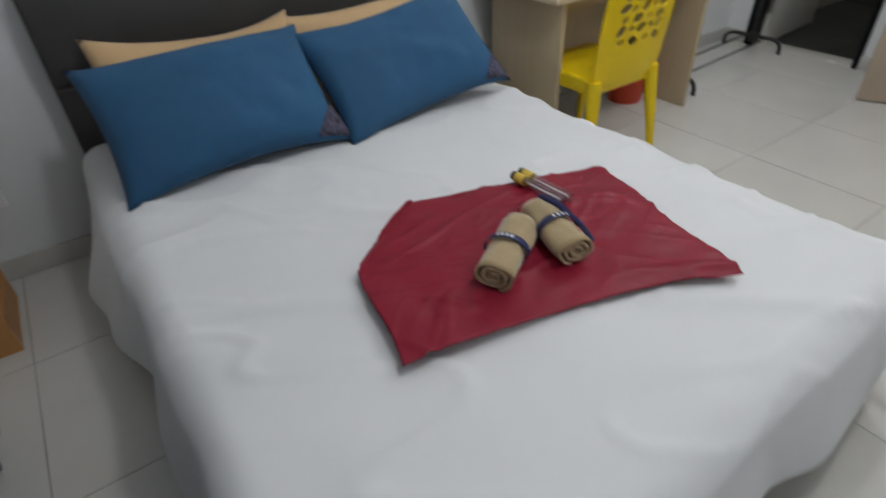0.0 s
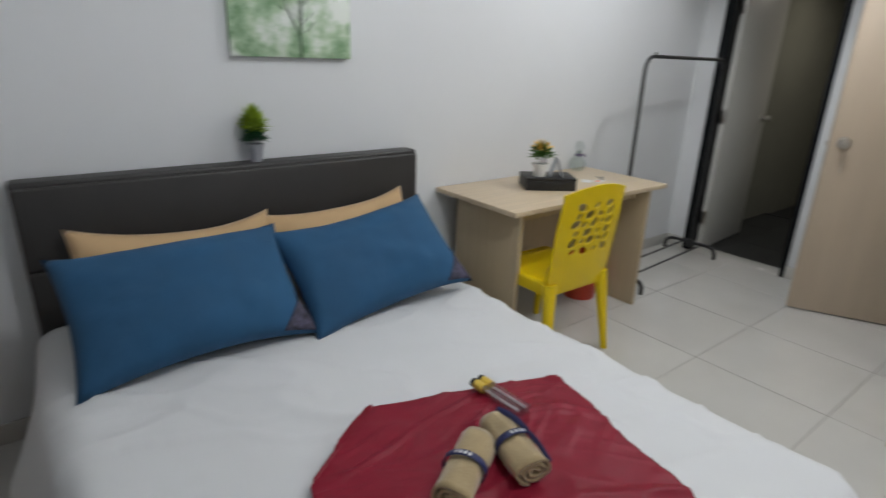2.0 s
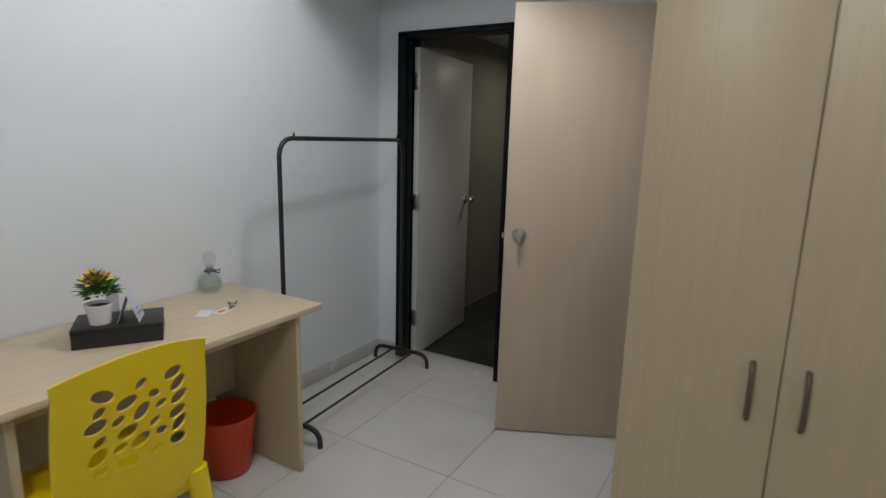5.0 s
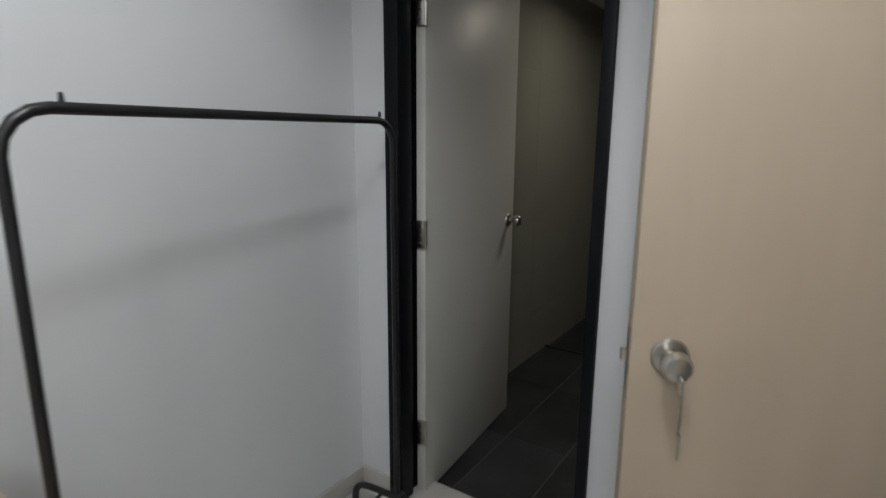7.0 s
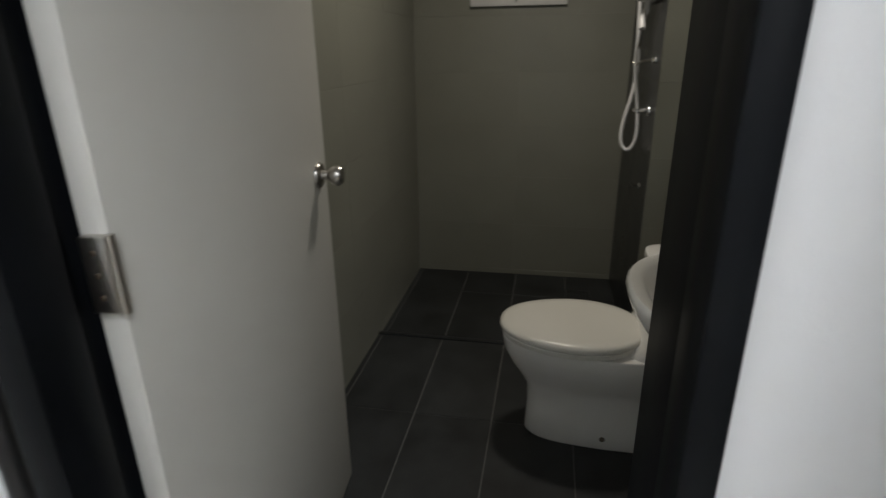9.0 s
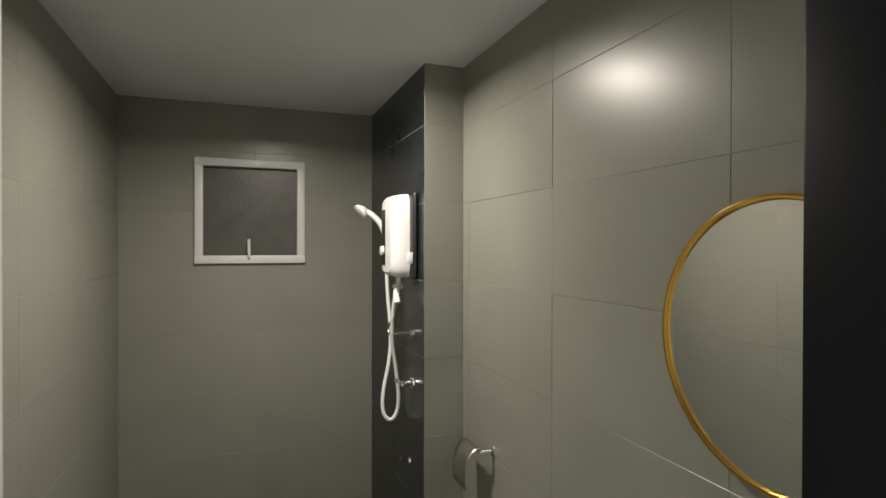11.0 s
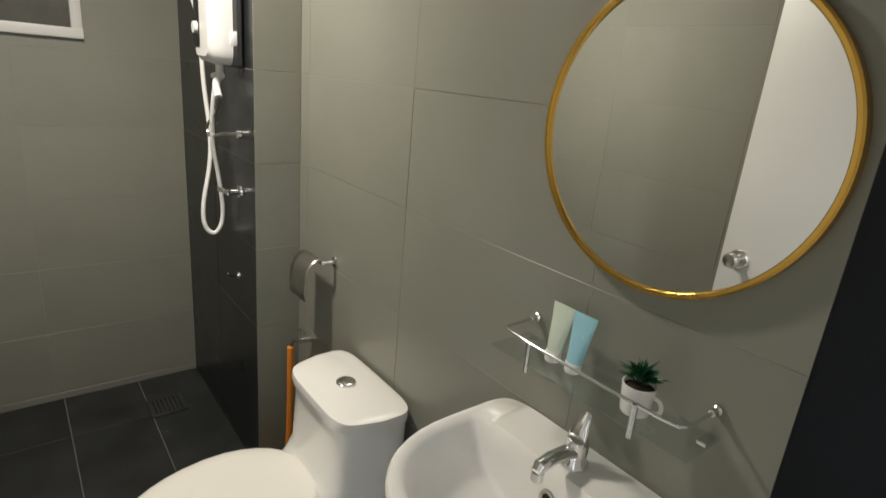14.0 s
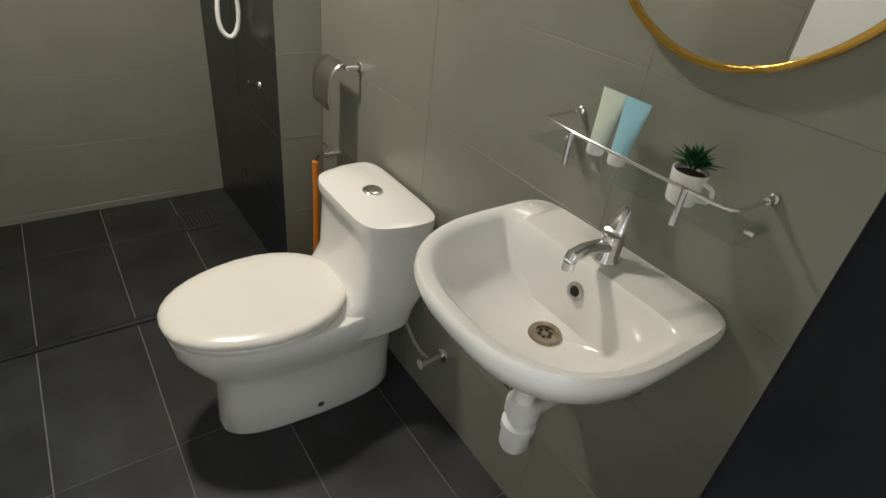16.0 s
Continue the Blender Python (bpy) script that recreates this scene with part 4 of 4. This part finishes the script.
for sx in (-0.075, 0.075):
    part("lid_hinge", tube([(sx - 0.025, 0.222, 0.418), (sx + 0.025, 0.222, 0.418)], 0.012, 12), SEATP, to)
for sx in (-1, 1):
    part("bolt_cap", moved(lathe([(0, 0), (0.011, 0), (0.010, 0.004), (0, 0.005)], 16), pose(sx * 0.111, 0.33, 0.045, 0, sx * 90, 0)), BRONZE, to, "dark bolt cap")

# Basin on the wall
ba = thing("wash_basin", "white porcelain wall-hung wash basin", "basin", (4.849, -1.338, 0))


def dee(z, w, y0, y1, n=44, flat=0.42):
    """Ring with a straight back and a bowed front."""
    out = []
    for k in range(n):
        a = 2 * math.pi * k / n
        c, s = math.cos(a), math.sin(a)
        if s >= 0:
            x = math.copysign(abs(c) ** 0.80, c) * w / 2
            y = y0 + flat * (y1 - y0) + s ** 0.85 * (1 - flat) * (y1 - y0)
        else:
            e = 0.28
            x = math.copysign(abs(c) ** e, c) * w / 2
            y = y0 + flat * (y1 - y0) - abs(s) ** e * flat * (y1 - y0)
        out.append((x, y, z))
    return out


outer = [dee(0.725, 0.14, 0.06, 0.24), dee(0.733, 0.24, 0.03, 0.28), dee(0.765, 0.35, 0.0, 0.335), dee(0.805, 0.415, 0.0, 0.375), dee(0.842, 0.446, 0.0, 0.398), dee(0.862, 0.456, 0.0, 0.405),
         dee(0.873, 0.454, 0.0, 0.403), dee(0.878, 0.446, 0.004, 0.398)]
inner = [dee(0.876, 0.416, 0.105, 0.380, flat=0.3), dee(0.866, 0.398, 0.112, 0.368, flat=0.3), dee(0.83, 0.36, 0.118, 0.348, flat=0.34), dee(0.785, 0.30, 0.123, 0.31, flat=0.4), dee(0.752, 0.20, 0.128, 0.25, flat=0.45), dee(0.742, 0.06, 0.148, 0.2, flat=0.5)]
part("bowl", loft(outer + inner), PORCELAIN, ba, angle=50)
part("drain_ring", lathe([(0, 0.001), (0.017, 0.001), (0.018, 0.005), (0.029, 0.005), (0.031, 0.0), (0.029, -0.006)], 28, at=(0, 0.172, 0.743), cap=False), DRAIN, ba, "steel drain ring")
b = None
for k in range(6):
    b = lathe([(0, 0.0025), (0.0042, 0.0025), (0.0042, 0.0015)], 10, b, at=(0.0105 * math.cos(k * 1.047), 0.172 + 0.0105 * math.sin(k * 1.047), 0.743), cap=False)
part("drain_holes", b, DARKHOLE, ba)
ov = lathe([(0.009, 0), (0.011, 0.003), (0.016, 0.003), (0.0175, 0)], 22, cap=False)
ovm = Matrix.Translation((0, 0.121, 0.822)) @ pose(0, 0, 0, -78, 0, 0)
part("overflow_ring", moved(ov, ovm), STEEL, ba, "steel overflow ring")
part("overflow_hole", moved(lathe([(0, 0.0015), (0.0095, 0.0015), (0.0095, 0.001)], 18, cap=False), ovm), DARKHOLE, ba)
part("waste_trap", lathe([(0, 0.42), (0.028, 0.42), (0.032, 0.43), (0.032, 0.475), (0.036, 0.477), (0.036, 0.495), (0.028, 0.502), (0.028, 0.525), (0.036, 0.525), (0.036, 0.55), (0.02, 0.56), (0.02, 0.725), (0, 0.725)], 26, at=(0.01, 0.165, 0)), WHITEP, ba, "white plastic bottle trap")
part("waste_pipe", tube([(0.01, 0.165, 0.515), (0.01, 0.08, 0.515), (0.01, 0.0, 0.515)], 0.018, 14), WHITEP, ba)
for x in (-0.13, 0.14):
    part("bracket_bolt", tube([(x, 0.0, 0.66), (x, 0.055, 0.66)], 0.008, 10, box((x - 0.012, 0.03, 0.645), (x + 0.012, 0.075, 0.70), 0.004)), STEEL, ba)
b = tube([(0.16, 0.0, 0.40), (0.16, 0.05, 0.40)], 0.010, 12)
b = tube([(0.16, 0.03, 0.375), (0.16, 0.03, 0.43)], 0.007, 10, b)
b = box((0.145, 0.046, 0.393), (0.175, 0.056, 0.407), 0.003, bm=b)
part("stop_valve", b, CHROME, ba, "chrome stop valve")
part("supply_hose", tube([(0.16, 0.03, 0.43), (0.14, 0.04, 0.55), (0.02, 0.05, 0.66), (0.01, 0.055, 0.76)], 0.006, 8, smooth=2), STEEL, ba)

tp = thing("basin_tap", "chrome single-lever mixer tap on the basin", "tap", (4.846, -1.272, 0.8775))
part("base", lathe([(0, 0), (0.026, 0), (0.026, 0.006), (0.021, 0.012), (0.021, 0.045), (0.019, 0.052), (0, 0.054)], 28), CHROME, tp)
part("spout", loft([[(w * math.cos(i * math.pi / 6), y + 0.25 * h * math.sin(i * math.pi / 6), z + h * math.sin(i * math.pi / 6)) for i in range(12)] for y, z, w, h in ((0.0, 0.028, 0.017, 0.014), (0.03, 0.034, 0.015, 0.012), (0.065, 0.038, 0.014, 0.010), (0.095, 0.033, 0.013, 0.010), (0.103, 0.024, 0.011, 0.006))]), CHROME, tp)
part("aerator", lathe([(0, 0), (0.011, 0), (0.011, 0.016), (0, 0.016)], 18, at=(0, 0.097, 0.008)), CHROME, tp)
part("lever", loft([[(w * math.cos(i * math.pi / 5), y + 0.4 * h * math.sin(i * math.pi / 5), z + h * math.sin(i * math.pi / 5)) for i in range(10)] for y, z, w, h in ((0.004, 0.054, 0.019, 0.008), (0.0, 0.068, 0.018, 0.007), (-0.006, 0.080, 0.014, 0.005), (-0.012, 0.091, 0.011, 0.004), (-0.016, 0.098, 0.008, 0.003))]), CHROME, tp)

# Glass shelf over the basin
gs = thing("glass_shelf", "clear glass shelf with chrome gallery rail above the basin", "shelf", (4.845, -1.337, 1.030))
part("glass_plate", box((-0.20, 0.004, 0), (0.20, 0.108, 0.006), 0.002), GLASS, gs)
part("gallery_rail", tube([(0.184, 0.0, 0.045), (0.184, 0.085, 0.045), (0.175, 0.10, 0.045), (0.10, 0.104, 0.045), (-0.10, 0.104, 0.045), (-0.175, 0.10, 0.045), (-0.184, 0.085, 0.045), (-0.184, 0.0, 0.045)], 0.003, 10, smooth=1), CHROME, gs)
for x in (-0.11, 0.11):
    part("rail_post", tube([(x, 0.104, 0.047), (x, 0.104, -0.012)], 0.005, 10), CHROME, gs)
for x in (-0.184, 0.184):
    part("wall_bracket", moved(lathe([(0, 0), (0.0085, 0), (0.0085, 0.005), (0.0055, 0.008), (0.0055, 0.02), (0, 0.02)], 18), pose(x, 0, 0.045, -90, 0, 0)), CHROME, gs)
    part("glass_clip", box((x - 0.008, 0.0, -0.008), (x + 0.008, 0.03, -0.0005), 0.002), CHROME, gs)


def squeeze_tube(mat, x, lean, label):
    t = thing("toiletry_tube", label, "toiletry", (x - 0.076, -1.285, 1.0365), group="tubes on the glass shelf")
    secs = []
    for z, w, d2 in ((0.018, 0.016, 0.012), (0.042, 0.0185, 0.010), (0.078, 0.0225, 0.005), (0.098, 0.025, 0.0015), (0.106, 0.0255, 0.001)):
        secs.append([(w * math.cos(i * math.pi / 8), -lean * z + d2 * math.sin(i * math.pi / 8), z) for i in range(16)])
    part("tube_body", loft(secs), mat, t)
    part("cap", lathe([(0, 0), (0.014, 0), (0.015, 0.003), (0.015, 0.018), (0, 0.018)], 18), PAPER, t, "white cap")
    part("printed_label", box((-0.009, -0.004, 0.05), (0.009, -0.0025, 0.07)), PAPER, t, "pale printed label")
    return t


squeeze_tube(TUBE_G, 5.015, 0.12, "pale green toiletry tube standing on the glass shelf")
squeeze_tube(TUBE_B, 4.968, 0.12, "pale blue toiletry tube standing on the glass shelf")
mg = thing("succulent_mug", "small green succulent in a white mug on the glass shelf", "plant", (4.758, -1.275, 1.0365))
part("mug", lathe([(0, 0), (0.021, 0), (0.023, 0.003), (0.027, 0.05), (0.0245, 0.05), (0.021, 0.006), (0, 0.006)], 26, cap=False), POT_WHITE, mg, "white ceramic mug")
part("handle", tube([(-0.024, 0, 0.040), (-0.042, 0, 0.036), (-0.042, 0, 0.016), (-0.022, 0, 0.012)], 0.0035, 8, smooth=2), POT_WHITE, mg)
part("soil", lathe([(0.024, 0.043), (0, 0.044)], 18, cap=False), SOIL, mg)
leafy(mg, GREEN_D, 46, (0, 0, 0.046), 0.012, 0.016, 0.034, 0.20, 21, 0.8)

# Mirror
mr = thing("mirror", "round wall mirror with slim gold frame", "mirror", (4.820, -1.337, 1.457))
R = 0.237
part("mirror_glass", moved(lathe([(0, 0.016), (R - 0.003, 0.016), (R - 0.003, 0.006), (0, 0.006)], 96, cap=False), pose(0, 0, 0, -90, 0, 0)), MIRROR, mr, "silvered mirror glass", angle=30)
part("frame", moved(lathe([(R - 0.004, 0.0), (R + 0.006, 0.0), (R + 0.006, 0.021), (R + 0.003, 0.024), (R - 0.002, 0.024), (R - 0.004, 0.021), (R - 0.004, 0.0)], 96, cap=False), pose(0, 0, 0, -90, 0, 0)), GOLD, mr, "brushed gold frame")

# Paper holder
ph = thing("toilet_paper_holder", "chrome toilet paper holder with flap, empty", "paper holder", (5.934, -1.339, 0.905))
part("rose", moved(lathe([(0, 0), (0.018, 0), (0.017, 0.006), (0.007, 0.01), (0.007, 0.045), (0, 0.045)], 20), pose(-0.03, 0, 0, -90, 0, 0)), CHROME, ph)
part("arm", tube([(-0.03, 0.045, 0), (0.11, 0.045, 0)], 0.006, 10), CHROME, ph)
flap = part("flap", grid(6, 8, lambda u, v: (-0.015 + 0.12 * u, 0.045 + 0.055 * math.sin(v * 1.9), 0.008 - 0.13 * v * v - 0.01 * v)), STEEL, ph, "steel cover flap")
thicken(flap, 0.0015)

# Bidet tap and orange hose
vt = thing("bidet_tap", "chrome angle tap beside the toilet", "tap", (6.054, -1.339, 0.56))
b = tube([(0, 0, 0), (0, 0.06, 0)], 0.010, 12)
b = tube([(0, 0.05, 0), (0.03, 0.06, -0.005), (0.045, 0.065, -0.04)], 0.009, 12, b, smooth=1)
part("valve_body", b, CHROME, vt)
b = tube([(0, 0.045, 0.01), (0, 0.045, 0.035)], 0.005, 8)
b = box((-0.022, 0.04, 0.033), (0.022, 0.05, 0.041), 0.003, bm=b)
part("lever", b, CHROME, vt)
hz = thing("hose", "orange rubber hose hanging from the tap", "hose", (6.099, -1.27, 0.52))
part("hose_body", tube([(0, 0, 0), (0.0, 0.0, -0.15), (-0.005, 0.004, -0.34), (-0.02, 0.02, -0.50), (0.02, 0.10, -0.54), (0.12, 0.14, -0.545), (0.18, 0.10, -0.545), (0.12, 0.04, -0.543), (0.03, 0.07, -0.53), (0.0, 0.14, -0.53)], 0.013, 14, smooth=2), HOSE_O, hz)

# Low supply valve by the toilet
lv = thing("stop_valve", "chrome stop valve low on the wall", "valve", (5.324, -1.339, 0.20))
b = moved(lathe([(0, 0), (0.024, 0), (0.022, 0.006), (0.010, 0.009), (0.010, 0.06), (0.016, 0.064), (0.016, 0.085), (0, 0.085)], 20), pose(0, 0, 0, -90, 0, 0))
part("valve_body", b, CHROME, lv)
part("supply_pipe", tube([(0, 0.05, 0), (0.06, 0.06, 0.01), (0.13, 0.06, 0.06)], 0.006, 8, smooth=1), STEEL, lv)

# ---- shower ----
CY = -1.178
wh = thing("water_heater", "white instant water heater on the dark tiled casing", "water heater", (6.394, CY, 1.655))
part("backplate", box((-0.135, 0, -0.175), (0.135, 0.022, 0.175), 0.012, 3), BLACKP, wh, "black backplate")
secs = []
for y, wx, hz2 in ((0.022, 0.088, 0.172), (0.05, 0.088, 0.170), (0.085, 0.082, 0.162), (0.098, 0.075, 0.148)):
    ring = []
    for i in range(40):
        a = 2 * math.pi * i / 40
        c, s2 = math.cos(a), math.sin(a)
        ring.append((math.copysign(abs(c) ** 0.32, c) * wx, y, math.copysign(abs(s2) ** 0.32, s2) * hz2))
    secs.append(ring)
part("cover", loft(secs), WHITEP, wh, "white plastic cover")
b = box((0.015, 0.0975, -0.12), (0.07, 0.1005, 0.11), 0.001)
part("control_panel", b, BLACKP, wh, "dark control panel")
part("dial", moved(lathe([(0, 0), (0.02, 0), (0.018, 0.012), (0, 0.013)], 24), pose(0.042, 0.1, -0.06, -90, 0, 0)), WHITEP, wh)
part("side_switch", box((-0.132, 0.022, -0.11), (-0.119, 0.045, -0.065), 0.003), WHITEP, wh)
part("outlet_valve", tube([(-0.01, 0.045, -0.17), (-0.01, 0.045, -0.205), (-0.01, 0.06, -0.235), (-0.04, 0.06, -0.275)], 0.013, 12, tube([(-0.035, 0.045, -0.205), (0.025, 0.055, -0.21)], 0.011, 10), smooth=1), WHITEP, wh, "white outlet valve")
sr = thing("hand_shower", "white hand shower with hose in a wall bracket", "shower", (6.584, CY, 1.60))
part("bracket", tube([(0, 0, 0), (0, 0.05, 0)], 0.012, 12, tube([(0, 0.05, -0.02), (0, 0.05, 0.02)], 0.017, 14)), BLACKP, sr, "dark wall bracket")
part("handle", tube([(0, 0.05, -0.035), (0, 0.052, 0.05), (0.005, 0.07, 0.11), (0.02, 0.11, 0.155), (0.03, 0.14, 0.17)], 0.013, 14, smooth=2), WHITEP, sr)
hm = Matrix.Translation((0.032, 0.150, 0.172)) @ pose(0, 0, 0, -125, 0, 10)
part("shower_head", moved(lathe([(0, -0.012), (0.018, -0.012), (0.036, 0.006), (0.038, 0.018), (0.032, 0.022), (0, 0.022)], 28), hm), WHITEP, sr, "white shower head")
part("shower_hose", tube([(0, 0.05, -0.03), (0.0, 0.045, -0.2), (-0.03, 0.035, -0.36), (-0.05, 0.045, -0.48), (-0.07, 0.085, -0.63), (-0.08, 0.085, -0.72), (-0.09, 0.045, -0.75), (-0.09, 0.012, -0.68), (-0.10, 0.03, -0.52), (-0.13, 0.06, -0.38), (-0.18, 0.065, -0.24), (-0.19, 0.055, -0.17)], 0.0085, 10, smooth=3), WHITEP, sr, "white coiled hose")
st = thing("inlet_hose", "thin braided hose from the heater to the wall", "hose", (6.354, CY, 1.38))
part("braided_hose", tube([(0, 0.06, 0.0), (0.03, 0.06, -0.06), (0.16, 0.06, -0.11), (0.14, 0.06, -0.155), (0.02, 0.05, -0.125), (-0.03, 0.015, -0.12)], 0.005, 8, smooth=3), STEEL, st)
part("wall_nut", moved(lathe([(0, 0), (0.016, 0), (0.014, 0.012), (0, 0.014)], 14), pose(-0.03, 0, -0.12, -90, 0, 0)), CHROME, st)
sv = thing("shower_tap", "chrome stop tap on the dark tiled casing", "tap", (6.334, CY, 1.055))
b = moved(lathe([(0, 0), (0.024, 0), (0.022, 0.007), (0.011, 0.011), (0.011, 0.045), (0, 0.045)], 20), pose(0, 0, 0, -90, 0, 0))
part("valve_body", tube([(-0.01, 0.04, 0), (0.08, 0.05, -0.005)], 0.009, 12, b), CHROME, sv)
part("lever", box((-0.03, 0.045, -0.007), (0.03, 0.056, 0.007), 0.004), CHROME, sv)
hk = thing("wall_hook", "small chrome hook on the dark tiled casing", "hook", (6.374, CY, 0.72))
part("hook_body", tube([(0, 0, 0), (0, 0.03, 0), (0, 0.04, 0.015)], 0.005, 8, moved(lathe([(0, 0), (0.014, 0), (0.012, 0.005), (0, 0.006)], 16), pose(0, 0, 0, -90, 0, 0))), CHROME, hk)
dr = thing("floor_drain", "square dark grated floor drain in the shower", "drain", (6.824, -0.98, SF))
part("grate_frame", box((-0.075, -0.075, 0.0), (0.075, 0.075, 0.004), 0.001), TILE_F, dr)
for k in range(7):
    part("slot", box((-0.06, -0.056 + k * 0.0175, 0.0041), (0.06, -0.049 + k * 0.0175, 0.0047)), DARKHOLE, dr)
structure("shower_kerb", box((6.159, SY, SF - 0.02), (6.186, NY, BF + 0.006), 0.002), TILE_D, "narrow dark strip along the shower edge", "kerb")

# ---- tiles ----
tile_meshes = {}


def tile_mesh(w, h, mat, t):
    key = (round(w, 4), round(h, 4), mat.name, t)
    if key not in tile_meshes:
        c = 0.0006
        b = bmesh.new()
        rings = [[b.verts.new((sx * (w / 2 - i), sy * (h / 2 - i), z)) for sx, sy in ((-1, -1), (1, -1), (1, 1), (-1, 1))] for i, z in ((0, -t), (0, -c), (c, 0))]
        for p, q in zip(rings, rings[1:]):
            for k in range(4):
                b.faces.new((p[k], p[(k + 1) % 4], q[(k + 1) % 4], q[k]))
        b.faces.new(rings[2])
        me = bpy.data.meshes.new("tile")
        b.to_mesh(me)
        b.free()
        me.materials.append(mat)
        tile_meshes[key] = me
    return tile_meshes[key]


def cuts(lo, hi, joints):
    edges = [lo] + [j for j in joints if lo + 0.01 < j < hi - 0.01] + [hi]
    return list(zip(edges, edges[1:]))


def tiles(parent, place, us, vs, mat, gap=0.003, t=0.006, hole=None, jitter=0.0005):
    """Tiles over the spans us x vs; place(u, v) gives the pose of a tile's middle with its face along local z."""
    rnd = random.Random(7)
    for u0, u1 in us:
        for v0, v1 in vs:
            cells = [(u0, u1, v0, v1)]
            if hole and u0 < hole[1] and u1 > hole[0] and v0 < hole[3] and v1 > hole[2]:
                a0, a1, b0, b1 = max(u0, hole[0]), min(u1, hole[1]), max(v0, hole[2]), min(v1, hole[3])
                cells = [(u0, a0, v0, v1), (a1, u1, v0, v1), (a0, a1, v0, b0), (a0, a1, b1, v1)]
            for p0, p1, q0, q1 in cells:
                if p1 - p0 < 0.008 or q1 - q0 < 0.008:
                    continue
                ob = new("tile", tile_mesh(p1 - p0 - gap, q1 - q0 - gap, mat, t))
                ob.parent = parent
                ob.matrix_world = place((p0 + p1) / 2, (q0 + q1) / 2) @ pose(0, 0, rnd.uniform(-jitter, jitter))


seq = lambda first, step, n: [first + step * k for k in range(n)]
tiles(floor, lambda u, v: pose(u, v, 0), cuts(-0.605, 4.262, seq(-0.98, 0.6025, 10)), cuts(-3.3, 0, seq(-2.98, 0.605, 6)), FLOOR, 0.0035)
BX = seq(4.365, 0.603, 6)
BY = seq(-1.515, 0.303, 6)
tiles(bath_floor, lambda u, v: pose(u, v, BF), cuts(4.44, 6.159, BX), cuts(SY, NY, BY), TILE_F, 0.004, 0.02)
tiles(bath_floor, lambda u, v: pose(u, v, SF), cuts(6.186, EX, BX), cuts(SY, NY, BY), TILE_F, 0.004, 0.02)
BZ = seq(-0.02, 0.30, 10)
tiles(wall_bs, lambda u, v: pose(u, SY, v, 90, 0, 180), cuts(4.43, 6.186, seq(4.92, 0.6, 4)), cuts(BF, BC, BZ), TILE, 0.0012)
tiles(wall_bn, lambda u, v: pose(u, NY, v, 90, 0, 0), cuts(4.43, EX, seq(4.70, 0.6, 5)), cuts(SF, BC, BZ), TILE, 0.0012)
tiles(wall_be, lambda u, v: pose(EX, u, v, 90, 0, -90), cuts(-1.178, NY, [-0.58]), cuts(SF, BC, BZ), TILE, 0.0012, hole=WIN)
tiles(column, lambda u, v: pose(u, CY, v, 90, 0, 180), cuts(6.186, EX, [6.644]), cuts(SF, BC, BZ), TILE_D, 0.0022)
tiles(column, lambda u, v: pose(6.186, u, v, 90, 0, -90), cuts(SY, CY, []), cuts(BF, BC, BZ), TILE, 0.0012)
